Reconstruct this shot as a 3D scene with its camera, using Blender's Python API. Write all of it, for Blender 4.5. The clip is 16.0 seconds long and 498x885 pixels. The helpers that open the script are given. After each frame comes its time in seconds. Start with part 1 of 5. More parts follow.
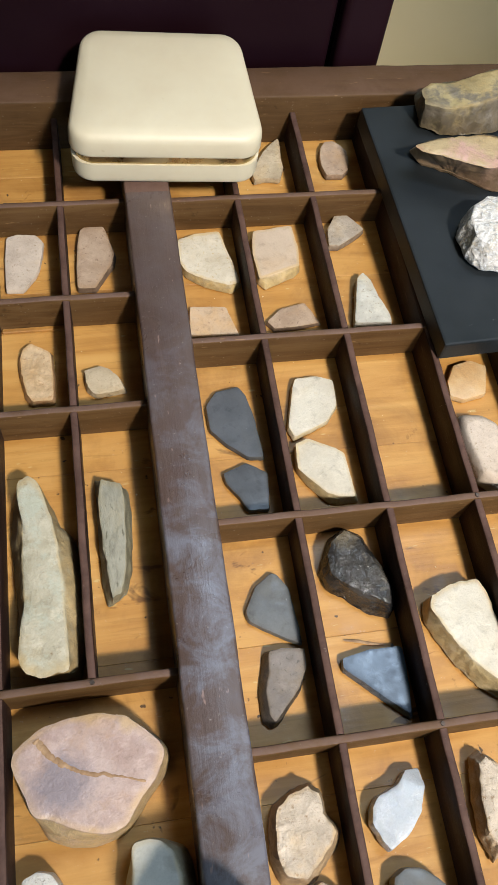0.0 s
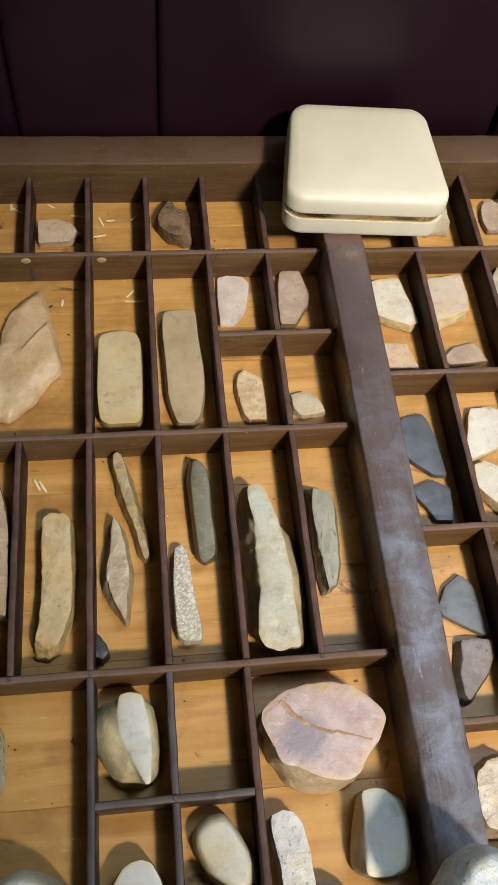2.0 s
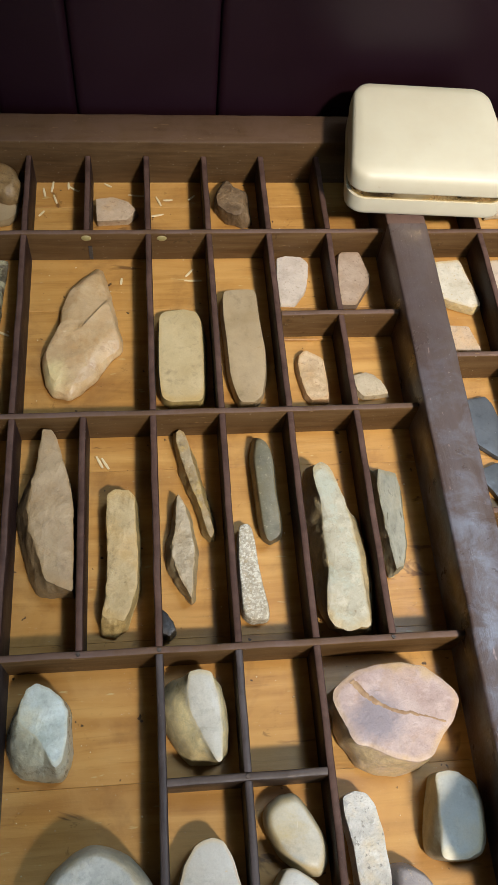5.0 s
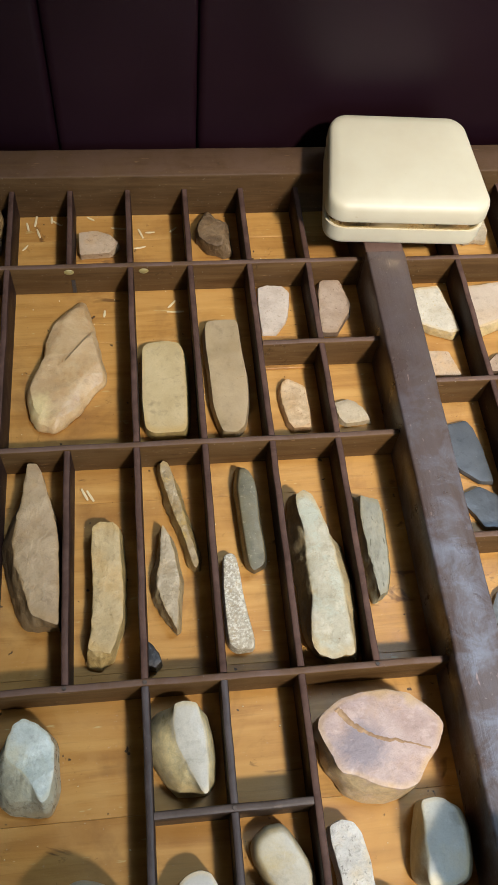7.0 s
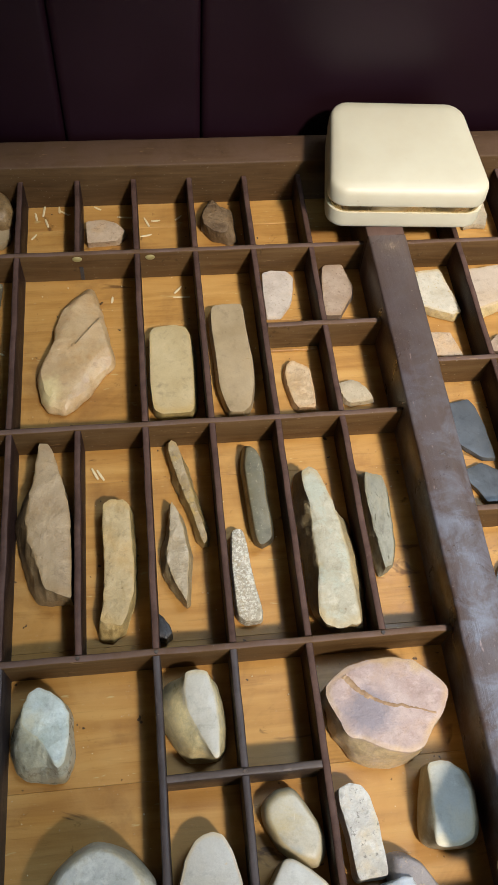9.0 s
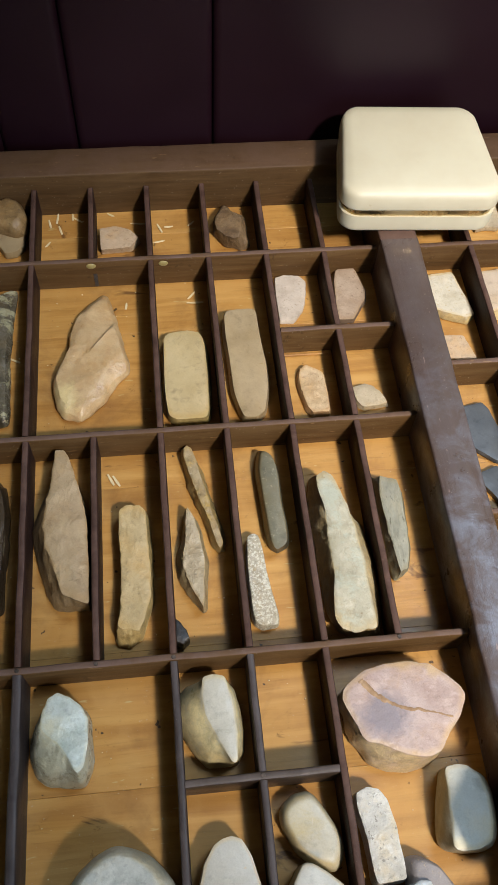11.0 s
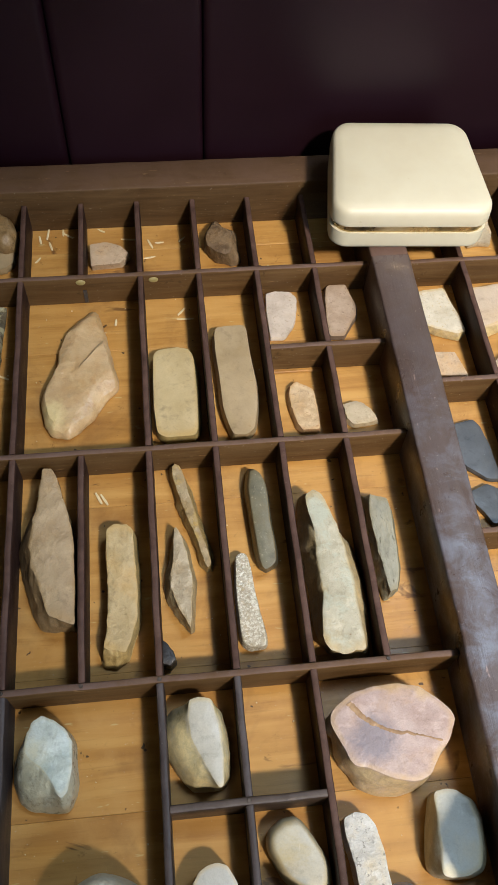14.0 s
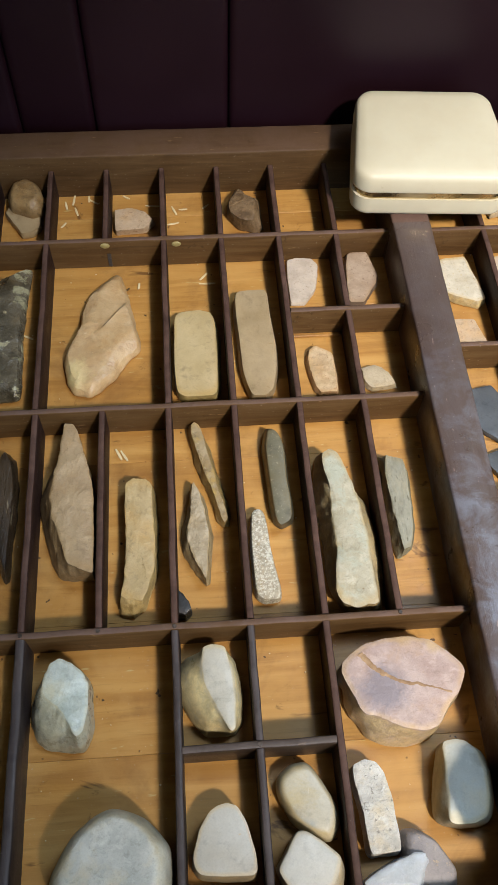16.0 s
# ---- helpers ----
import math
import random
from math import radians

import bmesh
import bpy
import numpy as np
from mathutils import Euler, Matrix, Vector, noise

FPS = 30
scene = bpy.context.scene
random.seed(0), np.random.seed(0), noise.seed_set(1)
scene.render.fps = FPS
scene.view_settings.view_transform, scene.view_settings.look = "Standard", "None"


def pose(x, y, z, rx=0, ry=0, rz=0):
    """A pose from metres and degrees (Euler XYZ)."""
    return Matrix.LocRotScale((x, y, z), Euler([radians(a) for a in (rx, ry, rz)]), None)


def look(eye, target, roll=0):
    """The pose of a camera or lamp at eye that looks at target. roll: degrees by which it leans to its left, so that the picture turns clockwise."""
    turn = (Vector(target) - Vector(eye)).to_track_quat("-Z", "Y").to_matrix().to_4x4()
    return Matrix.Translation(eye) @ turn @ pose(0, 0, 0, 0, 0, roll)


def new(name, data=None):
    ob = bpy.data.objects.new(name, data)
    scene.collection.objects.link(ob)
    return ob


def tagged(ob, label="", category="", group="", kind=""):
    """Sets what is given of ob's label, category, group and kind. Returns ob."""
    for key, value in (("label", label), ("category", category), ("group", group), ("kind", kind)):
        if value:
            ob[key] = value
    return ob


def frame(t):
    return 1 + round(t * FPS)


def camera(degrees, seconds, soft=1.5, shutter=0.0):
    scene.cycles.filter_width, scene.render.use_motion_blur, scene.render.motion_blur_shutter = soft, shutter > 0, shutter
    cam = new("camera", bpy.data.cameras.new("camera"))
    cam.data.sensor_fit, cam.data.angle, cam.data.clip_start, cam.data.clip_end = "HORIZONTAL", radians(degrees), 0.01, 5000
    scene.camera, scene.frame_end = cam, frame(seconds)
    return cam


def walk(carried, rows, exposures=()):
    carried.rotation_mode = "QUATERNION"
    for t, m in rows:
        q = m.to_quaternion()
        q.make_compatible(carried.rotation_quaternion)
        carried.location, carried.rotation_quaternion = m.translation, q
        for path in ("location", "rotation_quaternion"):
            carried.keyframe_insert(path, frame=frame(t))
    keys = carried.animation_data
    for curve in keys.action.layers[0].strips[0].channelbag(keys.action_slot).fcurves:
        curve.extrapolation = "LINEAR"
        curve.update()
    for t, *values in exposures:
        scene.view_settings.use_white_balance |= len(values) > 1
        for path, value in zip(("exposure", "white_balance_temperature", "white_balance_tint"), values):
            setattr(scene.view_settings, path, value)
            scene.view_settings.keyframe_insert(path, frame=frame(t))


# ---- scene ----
cam = camera(32.84, 16.0)
TOP = 0.7842      # height of the divider tops over the room's floor; the table stands 0.75 high
ROWS = [          # seconds, place from the tray's origin, yaw, pitch, roll
    (0, 0.0517, -0.1981, 0.3435, -19.89, -61.88, 12.58),
    (0.5, 0.0086, -0.2079, 0.3607, -20.89, -61.40, 14.71),
    (1, -0.0067, -0.2183, 0.3679, -18.94, -61.48, 12.83),
    (1.5, -0.0218, -0.2228, 0.3816, -16.87, -61.24, 11.66),
    (2, -0.0408, -0.2224, 0.3923, -13.90, -60.68, 9.64),
    (2.5, -0.0645, -0.2310, 0.3890, -10.32, -59.94, 7.25),
    (3, -0.0867, -0.2304, 0.3910, -10.13, -59.99, 8.36),
    (3.5, -0.0873, -0.2294, 0.3911, -9.65, -60.02, 8.37),
    (4, -0.0852, -0.2298, 0.3903, -10.37, -60.37, 9.13),
    (4.5, -0.0776, -0.2276, 0.3806, -12.20, -60.74, 10.02),
    (4.7, -0.0694, -0.2281, 0.3795, -11.96, -60.82, 9.17),
    (6.8, -0.0656, -0.2218, 0.3872, -12.50, -59.42, 8.18),
    (7, -0.0608, -0.2248, 0.3877, -12.24, -59.59, 7.74),
    (7.5, -0.0613, -0.2227, 0.3882, -11.79, -59.69, 7.04),
    (8, -0.0620, -0.2291, 0.3915, -11.81, -59.51, 7.03),
    (10.5, -0.0631, -0.2460, 0.3855, -10.07, -59.46, 4.66),
    (11, -0.0644, -0.2400, 0.3923, -9.84, -59.45, 4.58),
    (11.5, -0.0638, -0.2475, 0.3970, -10.56, -58.87, 5.14),
    (12, -0.0593, -0.2484, 0.3987, -10.29, -58.80, 4.67),
    (12.5, -0.0533, -0.2489, 0.3940, -10.67, -58.78, 4.88),
    (13, -0.0481, -0.2376, 0.3931, -10.21, -58.88, 4.29),
    (13.5, -0.0601, -0.2260, 0.3924, -9.99, -58.73, 4.42),
    (14, -0.0577, -0.2347, 0.3921, -9.72, -58.83, 4.48),
    (14.5, -0.0597, -0.2413, 0.3978, -8.71, -58.63, 4.01),
    (15, -0.0628, -0.2521, 0.3970, -8.13, -58.52, 3.86),
    (15.5, -0.0729, -0.2563, 0.3933, -6.98, -58.32, 2.80),
    (16, -0.0562, -0.2552, 0.3877, -6.64, -59.27, 2.84),
]


def aim(x, y, z, yaw, pitch, roll):
    a, b = radians(yaw), radians(pitch)
    eye = Vector((x, y, z + TOP))
    return look(eye, eye + Vector((-math.sin(a) * math.cos(b), math.cos(a) * math.cos(b), math.sin(b))), roll)


walk(cam, [(t, aim(*row)) for t, *row in ROWS], [(0.0, -0.13), (1.5, -0.10), (3.0, 0.0), (16.0, 0.0)])

# ---- light ----
world = bpy.data.worlds.new("sky")
scene.world = world
world.use_nodes = True
wt = world.node_tree
sky = wt.nodes.new("ShaderNodeTexSky")
sky.sky_type, sky.sun_disc = "NISHITA", False
sky.sun_elevation, sky.sun_rotation = radians(35), radians(200)
wt.links.new(sky.outputs["Color"], wt.nodes["Background"].inputs["Color"])
wt.nodes["Background"].inputs["Strength"].default_value = 0.1


def area_lamp(name, eye, target, size, size_y, watts, colour, shape="RECTANGLE"):
    data = bpy.data.lights.new(name, "AREA")
    data.shape, data.size, data.size_y, data.energy, data.color = shape, size, size_y, watts, colour
    ob = new(name, data)
    ob.matrix_world = look(eye, target)
    return ob


def spot_lamp(name, eye, target, cone, watts, colour, radius):
    data = bpy.data.lights.new(name, "SPOT")
    data.spot_size, data.spot_blend, data.energy, data.color, data.shadow_soft_size = radians(cone), 1.0, watts, colour, radius
    ob = new(name, data)
    ob.matrix_world = look(eye, target)
    return ob


# added key light from the front right; its soft cone leaves the left dim
spot_lamp("pendant_lamp_light", (0.53, -1.05, 2.20), (0.25, 0.005, TOP), 32.0, 219, (1.0, 0.915, 0.82), 0.075)
# cool white lamp panel at the ceiling, behind and to the right of the tray
area_lamp("ceiling_panel_light", (0.66, 0.28, 2.44), (0.40, 0.05, TOP), 0.5, 0.42, 14, (0.60, 0.78, 1.0))
# daylight in the window's opening, in front of the table
area_lamp("window_light", (0.50, -1.48, 1.50), (0.15, -0.2, 0.8), 0.8, 0.8, 13, (0.48, 0.69, 1.0))

# ---- materials ----


class Nodes:
    """Short hand for a node material."""

    def __init__(self, name):
        self.m = bpy.data.materials.new(name)
        self.m.use_nodes = True
        self.t = self.m.node_tree
        self.b = self.t.nodes["Principled BSDF"]

    def n(self, kind, **values):
        node = self.t.nodes.new("ShaderNode" + kind)
        for key, value in values.items():
            node.inputs[key].default_value = value
        return node

    def link(self, a, b):
        self.t.links.new(a, b)

    def where(self, scale=(1, 1, 1), turn=(0, 0, 0), jitter=True):
        """Object coordinates in metres, shifted by the object's random number."""
        tc = self.n("TexCoord")
        mp = self.n("Mapping")
        mp.inputs["Scale"].default_value = scale
        mp.inputs["Rotation"].default_value = turn
        self.link(tc.outputs["Object"], mp.inputs["Vector"])
        if jitter:
            info = self.n("ObjectInfo")
            mul = self.n("VectorMath")
            mul.operation = "MULTIPLY"
            mul.inputs[1].default_value = (7.3, 3.1, 5.7)
            self.link(info.outputs["Random"], mul.inputs[0])
            self.link(mul.outputs["Vector"], mp.inputs["Location"])
        return mp.outputs["Vector"]

    def noise(self, vec, scale, detail=5.0, rough=0.6, distort=0.0):
        node = self.n("TexNoise", Scale=scale, Detail=detail, Roughness=rough, Distortion=distort)
        self.link(vec, node.inputs["Vector"])
        return node.outputs["Fac"]

    def ramp(self, fac, stops):
        node = self.n("ValToRGB")
        els = node.color_ramp.elements
        while len(els) < len(stops):
            els.new(0.5)
        for el, (p, c) in zip(els, stops):
            el.position = p
            el.color = (*c, 1) if not isinstance(c, float) else (c, c, c, 1)
        self.link(fac, node.inputs["Fac"])
        return node.outputs["Color"]

    def mix(self, a, b, fac, mode="MIX"):
        node = self.n("Mix")
        node.data_type, node.blend_type = "RGBA", mode
        for value, socket in ((fac, node.inputs[0]), (a, node.inputs[6]), (b, node.inputs[7])):
            if isinstance(value, (int, float)):
                socket.default_value = value
            elif isinstance(value, tuple):
                socket.default_value = (*value, 1)
            else:
                self.link(value, socket)
        return node.outputs[2]

    def bump(self, height, strength, distance=0.001, normal=None):
        node = self.n("Bump", Strength=strength, Distance=distance)
        self.link(height, node.inputs["Height"])
        if normal is not None:
            self.link(normal, node.inputs["Normal"])
        return node.outputs["Normal"]

    def done(self, colour=None, rough=None, normal=None, **values):
        for value, key in ((colour, "Base Color"), (rough, "Roughness"), (normal, "Normal")):
            if value is None:
                continue
            if isinstance(value, (int, float)):
                self.b.inputs[key].default_value = value
            elif isinstance(value, tuple):
                self.b.inputs[key].default_value = (*value, 1)
            else:
                self.link(value, self.b.inputs[key])
        for key, value in values.items():
            self.b.inputs[key.replace("_", " ")].default_value = value
        return self.m


def wood(name, dark, mid, light, along, rough=(0.4, 0.65), grain=1.0, dust=0.5, spots=0.0, sheen=None, grime=None, wear=0.55, spec=0.15, top_tone=None):
    """Old wood with grain along one axis, blotches, scratches and dust."""
    k = Nodes(name)
    stretch = {"x": (0.08, 1, 1), "y": (1, 0.08, 1), "z": (1, 1, 0.08)}[along]
    v = k.where(stretch)
    w = k.where()
    fine = k.noise(v, 900 * grain, 6, 0.65, 0.4)
    rings = k.noise(v, 170 * grain, 4, 0.55, 1.2)
    blotch = k.noise(w, 38, 5, 0.6, 0.5)
    col = k.ramp(rings, [(0.3, dark), (0.5, mid), (0.72, light)])
    col = k.mix(col, tuple(c * 0.55 for c in dark), k.ramp(fine, [(0.55, 0.0), (0.80, 0.55)]))
    col = k.mix(col, k.mix(col, light, 0.6), k.ramp(blotch, [(0.45, 0.0), (0.7, 0.8)]))
    stain = k.noise(w, 85, 6, 0.7, 0.3)
    col = k.mix(col, tuple(c * 0.4 for c in dark), k.ramp(stain, [(0.64, 0.0), (0.72, 0.6)]))
    grit = k.noise(w, 640, 3, 0.6)
    col = k.mix(col, (0.55, 0.50, 0.42), k.ramp(grit, [(0.70 - 0.03 * dust, 0.0), (0.75, 0.6 * dust)]))
    if spots:
        sp = k.noise(w, 210, 2, 0.5)
        col = k.mix(col, (0.03, 0.02, 0.012), k.ramp(sp, [(0.72, 0.0), (0.76, spots)]))
    if grime:
        gm = k.noise(w, 17, 6, 0.66, 0.6)
        col = k.mix(col, grime, k.ramp(gm, [(0.50, 0.0), (0.72, 0.6)]))
        knots = k.noise(k.where((0.35, 1, 1)), 60, 4, 0.6, 1.5)
        col = k.mix(col, tuple(c * 0.6 for c in grime), k.ramp(knots, [(0.655, 0.0), (0.72, 0.75)]))
    geo = k.n("NewGeometry")
    col = k.mix(col, tuple(min(0.7, c * 1.9 + 0.015) for c in light), k.ramp(geo.outputs["Pointiness"], [(0.57, 0.0), (0.68, wear)]))
    if top_tone:
        # paler worn tone, in blotches, on the upper sides
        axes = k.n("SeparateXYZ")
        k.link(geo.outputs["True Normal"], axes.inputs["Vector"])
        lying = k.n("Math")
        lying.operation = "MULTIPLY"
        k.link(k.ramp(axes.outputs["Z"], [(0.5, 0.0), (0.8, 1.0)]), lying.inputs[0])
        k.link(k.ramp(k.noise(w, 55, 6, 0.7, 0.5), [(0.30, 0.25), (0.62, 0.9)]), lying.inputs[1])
        col = k.mix(col, top_tone, lying.outputs["Value"])
    # bluish reflected light painted on in blotches, fading towards the back
    if sheen:
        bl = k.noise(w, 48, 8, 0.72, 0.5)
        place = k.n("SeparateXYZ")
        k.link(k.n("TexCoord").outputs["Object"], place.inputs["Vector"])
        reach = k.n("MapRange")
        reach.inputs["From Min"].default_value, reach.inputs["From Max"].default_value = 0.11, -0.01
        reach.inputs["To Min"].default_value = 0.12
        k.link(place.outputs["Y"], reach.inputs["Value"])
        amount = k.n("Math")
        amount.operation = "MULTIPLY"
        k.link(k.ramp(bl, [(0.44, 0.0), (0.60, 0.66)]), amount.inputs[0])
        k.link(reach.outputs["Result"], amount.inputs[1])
        col = k.mix(col, sheen, amount.outputs["Value"])
    # scratches and pale specks
    scratch = k.noise(k.where((0.25, 1, 1) if along == "x" else (1, 0.25, 1)), 420, 2, 0.5, 0.2)
    col = k.mix(col, tuple(min(0.6, c * 3 + 0.04) for c in light), k.ramp(scratch, [(0.71, 0.0), (0.75, 0.6 * dust)]))
    r = k.ramp(blotch, [(0.3, rough[0]), (0.7, rough[1])])
    nrm = k.bump(fine, 0.35, 0.0004)
    nrm = k.bump(grit, 0.2, 0.0003, nrm)
    m = k.done(col, r, nrm)
    k.b.inputs["Specular IOR Level"].default_value = spec
    return m


MAUVE_TOP = (0.140, 0.088, 0.070)
DIVIDER_X = wood("divider_wood_along_x", (0.068, 0.033, 0.011), (0.092, 0.047, 0.016), (0.120, 0.066, 0.025), "x", (0.5, 0.7), top_tone=MAUVE_TOP)
# same wood, darkened to carry the shade on the sides of the y strips
SHADED_DIVIDER_Y = wood("shaded_divider_wood_along_y", (0.015, 0.0065, 0.0045), (0.024, 0.011, 0.008), (0.040, 0.020, 0.015), "y", (0.45, 0.65), top_tone=(0.12, 0.068, 0.052))
# soiled front strips, their colour lowered further to stand for shade
DIVIDER_DARK_X = wood("soiled_shaded_divider_along_x", (0.026, 0.015, 0.009), (0.040, 0.024, 0.014), (0.062, 0.039, 0.024), "x", (0.35, 0.55), spec=0.3, top_tone=(0.10, 0.075, 0.065))
DIVIDER_DARK_Y = wood("soiled_shaded_divider_along_y", (0.014, 0.009, 0.008), (0.024, 0.016, 0.014), (0.044, 0.032, 0.029), "y", (0.36, 0.6), spec=0.3, top_tone=(0.085, 0.066, 0.062))
RIM_WOOD = wood("rim_wood", (0.052, 0.026, 0.009), (0.073, 0.038, 0.014), (0.10, 0.056, 0.022), "x", (0.5, 0.7), dust=0.45, top_tone=(0.105, 0.060, 0.037))
BAR_WOOD = wood("centre_bar_wood", (0.045, 0.024, 0.019), (0.066, 0.037, 0.030), (0.095, 0.060, 0.050), "y", (0.22, 0.5), dust=1.0, sheen=(0.165, 0.172, 0.210), spec=0.5, top_tone=(0.086, 0.060, 0.050))
BAR_END = wood("worn_bar_end", (0.055, 0.029, 0.020), (0.080, 0.045, 0.031), (0.115, 0.070, 0.052), "y", (0.35, 0.55), dust=1.0, top_tone=(0.16, 0.098, 0.078))
PINE = wood("pine_bottom", (0.355, 0.167, 0.040), (0.455, 0.231, 0.058), (0.545, 0.306, 0.09), "x", (0.30, 0.55), 0.55, 0.5, 0.9, grime=(0.15, 0.062, 0.022), wear=0.0, spec=0.35)
TABLE_WOOD = wood("table_wood", (0.05, 0.028, 0.016), (0.09, 0.05, 0.028), (0.13, 0.08, 0.045), "x", wear=0.0)
FLOOR_WOOD = wood("floorboards", (0.12, 0.07, 0.035), (0.2, 0.12, 0.06), (0.28, 0.18, 0.1), "y", grain=0.2, wear=0.0)


def stone_mat(name, low, high, fleck=None, rough=0.62, scale=90.0, relief=0.5, flecks=(0.6, 0.7), fleck_scale=420.0, streak=1.0, stain=None,
              stain_at=(0.58, 0.7), sub=0.0, scars=0.0, patches=(), side=None, vary=0.65, depth=0.16):
    """Stone in several tones with veins, flecks, stains, worn edges and fine relief. scars: size of shell-like fracture
    scars;
    patches: place and radius in metres and the colour of single patches."""
    low, high = tuple(c * 0.87 for c in low), tuple(c * 0.88 for c in high)
    k = Nodes(name)
    v = k.where((1, streak, 1))
    big = k.noise(v, scale * 0.8, 6, 0.6, 0.15)
    mid = k.noise(v, scale * 3.0, 6, 0.66, 0.3)
    col = k.ramp(big, [(0.34, low), (0.62, high)])
    hue = k.noise(v, scale * 0.6, 6, 0.64, 0.2)
    ochre = (min(high[0] * 1.02, 0.9), high[1] * 0.86, high[2] * 0.60)
    col = k.mix(col, ochre, k.ramp(hue, [(0.52, 0.0), (0.70, vary)]))
    col = k.mix(col, tuple(c * 0.42 for c in low), k.ramp(mid, [(0.55, 0.0), (0.74, 0.5)]))
    pale = k.noise(v, scale * 1.1, 6, 0.66, 0.15)
    col = k.mix(col, tuple(min(0.85, c * 1.14) for c in high), k.ramp(pale, [(0.54, 0.0), (0.66, vary + 0.1)]))
    if stain:
        s = k.noise(v, scale * 0.75, 6, 0.68, 0.25)
        col = k.mix(col, stain, k.ramp(s, [(stain_at[0], 0.0), (stain_at[1], 0.85)]))
    if fleck:
        f = k.noise(v, fleck_scale, 3, 0.7)
        col = k.mix(col, fleck, k.ramp(f, [(flecks[0], 0.0), (flecks[1], 0.9)]))
    for (px, py, pz), radius, tone in patches:
        tc = k.n("TexCoord")
        far = k.n("VectorMath")
        far.operation = "DISTANCE"
        k.link(tc.outputs["Object"], far.inputs[0])
        far.inputs[1].default_value = (px, py, pz)
        ragged = k.n("Math")
        ragged.operation = "MULTIPLY_ADD"
        k.link(k.noise(tc.outputs["Object"], 170, 6, 0.7), ragged.inputs[0])
        ragged.inputs[1].default_value = radius * 1.6
        k.link(far.outputs["Value"], ragged.inputs[2])
        near = k.n("MapRange")
        near.inputs["From Min"].default_value, near.inputs["From Max"].default_value = radius * 1.3, radius * 2.0
        near.inputs["To Min"].default_value, near.inputs["To Max"].default_value = 0.85, 0.0
        k.link(ragged.outputs["Value"], near.inputs["Value"])
        col = k.mix(col, tone, near.outputs["Result"])
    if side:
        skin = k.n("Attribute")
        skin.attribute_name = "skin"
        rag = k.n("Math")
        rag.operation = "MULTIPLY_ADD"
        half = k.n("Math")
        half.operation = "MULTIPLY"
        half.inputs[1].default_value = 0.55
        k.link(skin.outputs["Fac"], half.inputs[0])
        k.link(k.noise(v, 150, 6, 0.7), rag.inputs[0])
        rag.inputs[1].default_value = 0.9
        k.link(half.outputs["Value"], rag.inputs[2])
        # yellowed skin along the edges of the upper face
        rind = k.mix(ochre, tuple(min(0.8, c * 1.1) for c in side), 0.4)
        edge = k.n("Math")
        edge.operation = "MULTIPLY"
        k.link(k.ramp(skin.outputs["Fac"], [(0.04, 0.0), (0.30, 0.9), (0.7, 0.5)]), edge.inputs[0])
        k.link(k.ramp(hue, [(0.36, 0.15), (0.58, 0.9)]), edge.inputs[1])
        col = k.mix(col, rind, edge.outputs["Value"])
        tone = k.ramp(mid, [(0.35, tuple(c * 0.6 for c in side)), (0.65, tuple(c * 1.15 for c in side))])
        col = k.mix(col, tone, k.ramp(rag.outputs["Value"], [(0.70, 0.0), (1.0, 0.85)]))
    # worn edges, and a darker tone in the hollows
    geo = k.n("NewGeometry")
    col = k.mix(col, tuple(min(0.85, c * 1.2) for c in high), k.ramp(geo.outputs["Pointiness"], [(0.54, 0.0), (0.64, 0.35)]))
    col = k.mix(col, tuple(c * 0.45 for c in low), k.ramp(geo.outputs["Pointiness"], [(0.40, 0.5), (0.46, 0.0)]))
    fine = k.noise(v, 1300, 3, 0.6)
    col = k.mix(col, k.ramp(fine, [(0.36, 0.80), (0.50, 1.0), (0.66, 1.12)]), 0.25, "MULTIPLY")
    nrm = k.bump(big, min(1.0, relief), 0.0014)
    nrm = k.bump(mid, min(1.0, relief * 1.2), 0.0011, nrm)
    nrm = k.bump(fine, relief * 0.35, 0.0004, nrm)
    if scars:
        cell = k.n("TexVoronoi", Scale=1.0 / scars)
        cell.feature = "SMOOTH_F1"
        cell.inputs["Smoothness"].default_value = 0.12
        warp = k.n("VectorMath")
        warp.operation = "MULTIPLY_ADD"
        k.link(k.noise(v, 130, 3, 0.6), warp.inputs[0])
        warp.inputs[1].default_value = (0.010, 0.008, 0.006)
        k.link(v, warp.inputs[2])
        k.link(warp.outputs["Vector"], cell.inputs["Vector"])
        nrm = k.bump(cell.outputs["Distance"], 0.6, scars * depth, nrm)
    r = k.ramp(mid, [(0.3, max(rough - 0.16, 0.05)), (0.7, min(rough + 0.08, 1.0))])
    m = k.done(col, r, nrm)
    if sub:
        k.b.inputs["Subsurface Weight"].default_value = sub
        k.b.inputs["Subsurface Radius"].default_value = (0.004, 0.003, 0.002)
        k.b.inputs["Subsurface Scale"].default_value = 1.0
    return m


BUFF = stone_mat("buff_stone", (0.42, 0.33, 0.21), (0.58, 0.48, 0.33), (0.25, 0.18, 0.1))
BROWN = stone_mat("brown_stone", (0.20, 0.115, 0.045), (0.37, 0.24, 0.105), (0.10, 0.06, 0.03), 0.5, scars=0.007)
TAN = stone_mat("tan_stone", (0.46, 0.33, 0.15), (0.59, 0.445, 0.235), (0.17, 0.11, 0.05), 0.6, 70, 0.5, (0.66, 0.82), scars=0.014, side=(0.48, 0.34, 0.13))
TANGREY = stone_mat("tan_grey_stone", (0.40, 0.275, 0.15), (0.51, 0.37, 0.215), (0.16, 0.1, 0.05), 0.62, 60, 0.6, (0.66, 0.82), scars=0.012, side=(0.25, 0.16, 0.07))
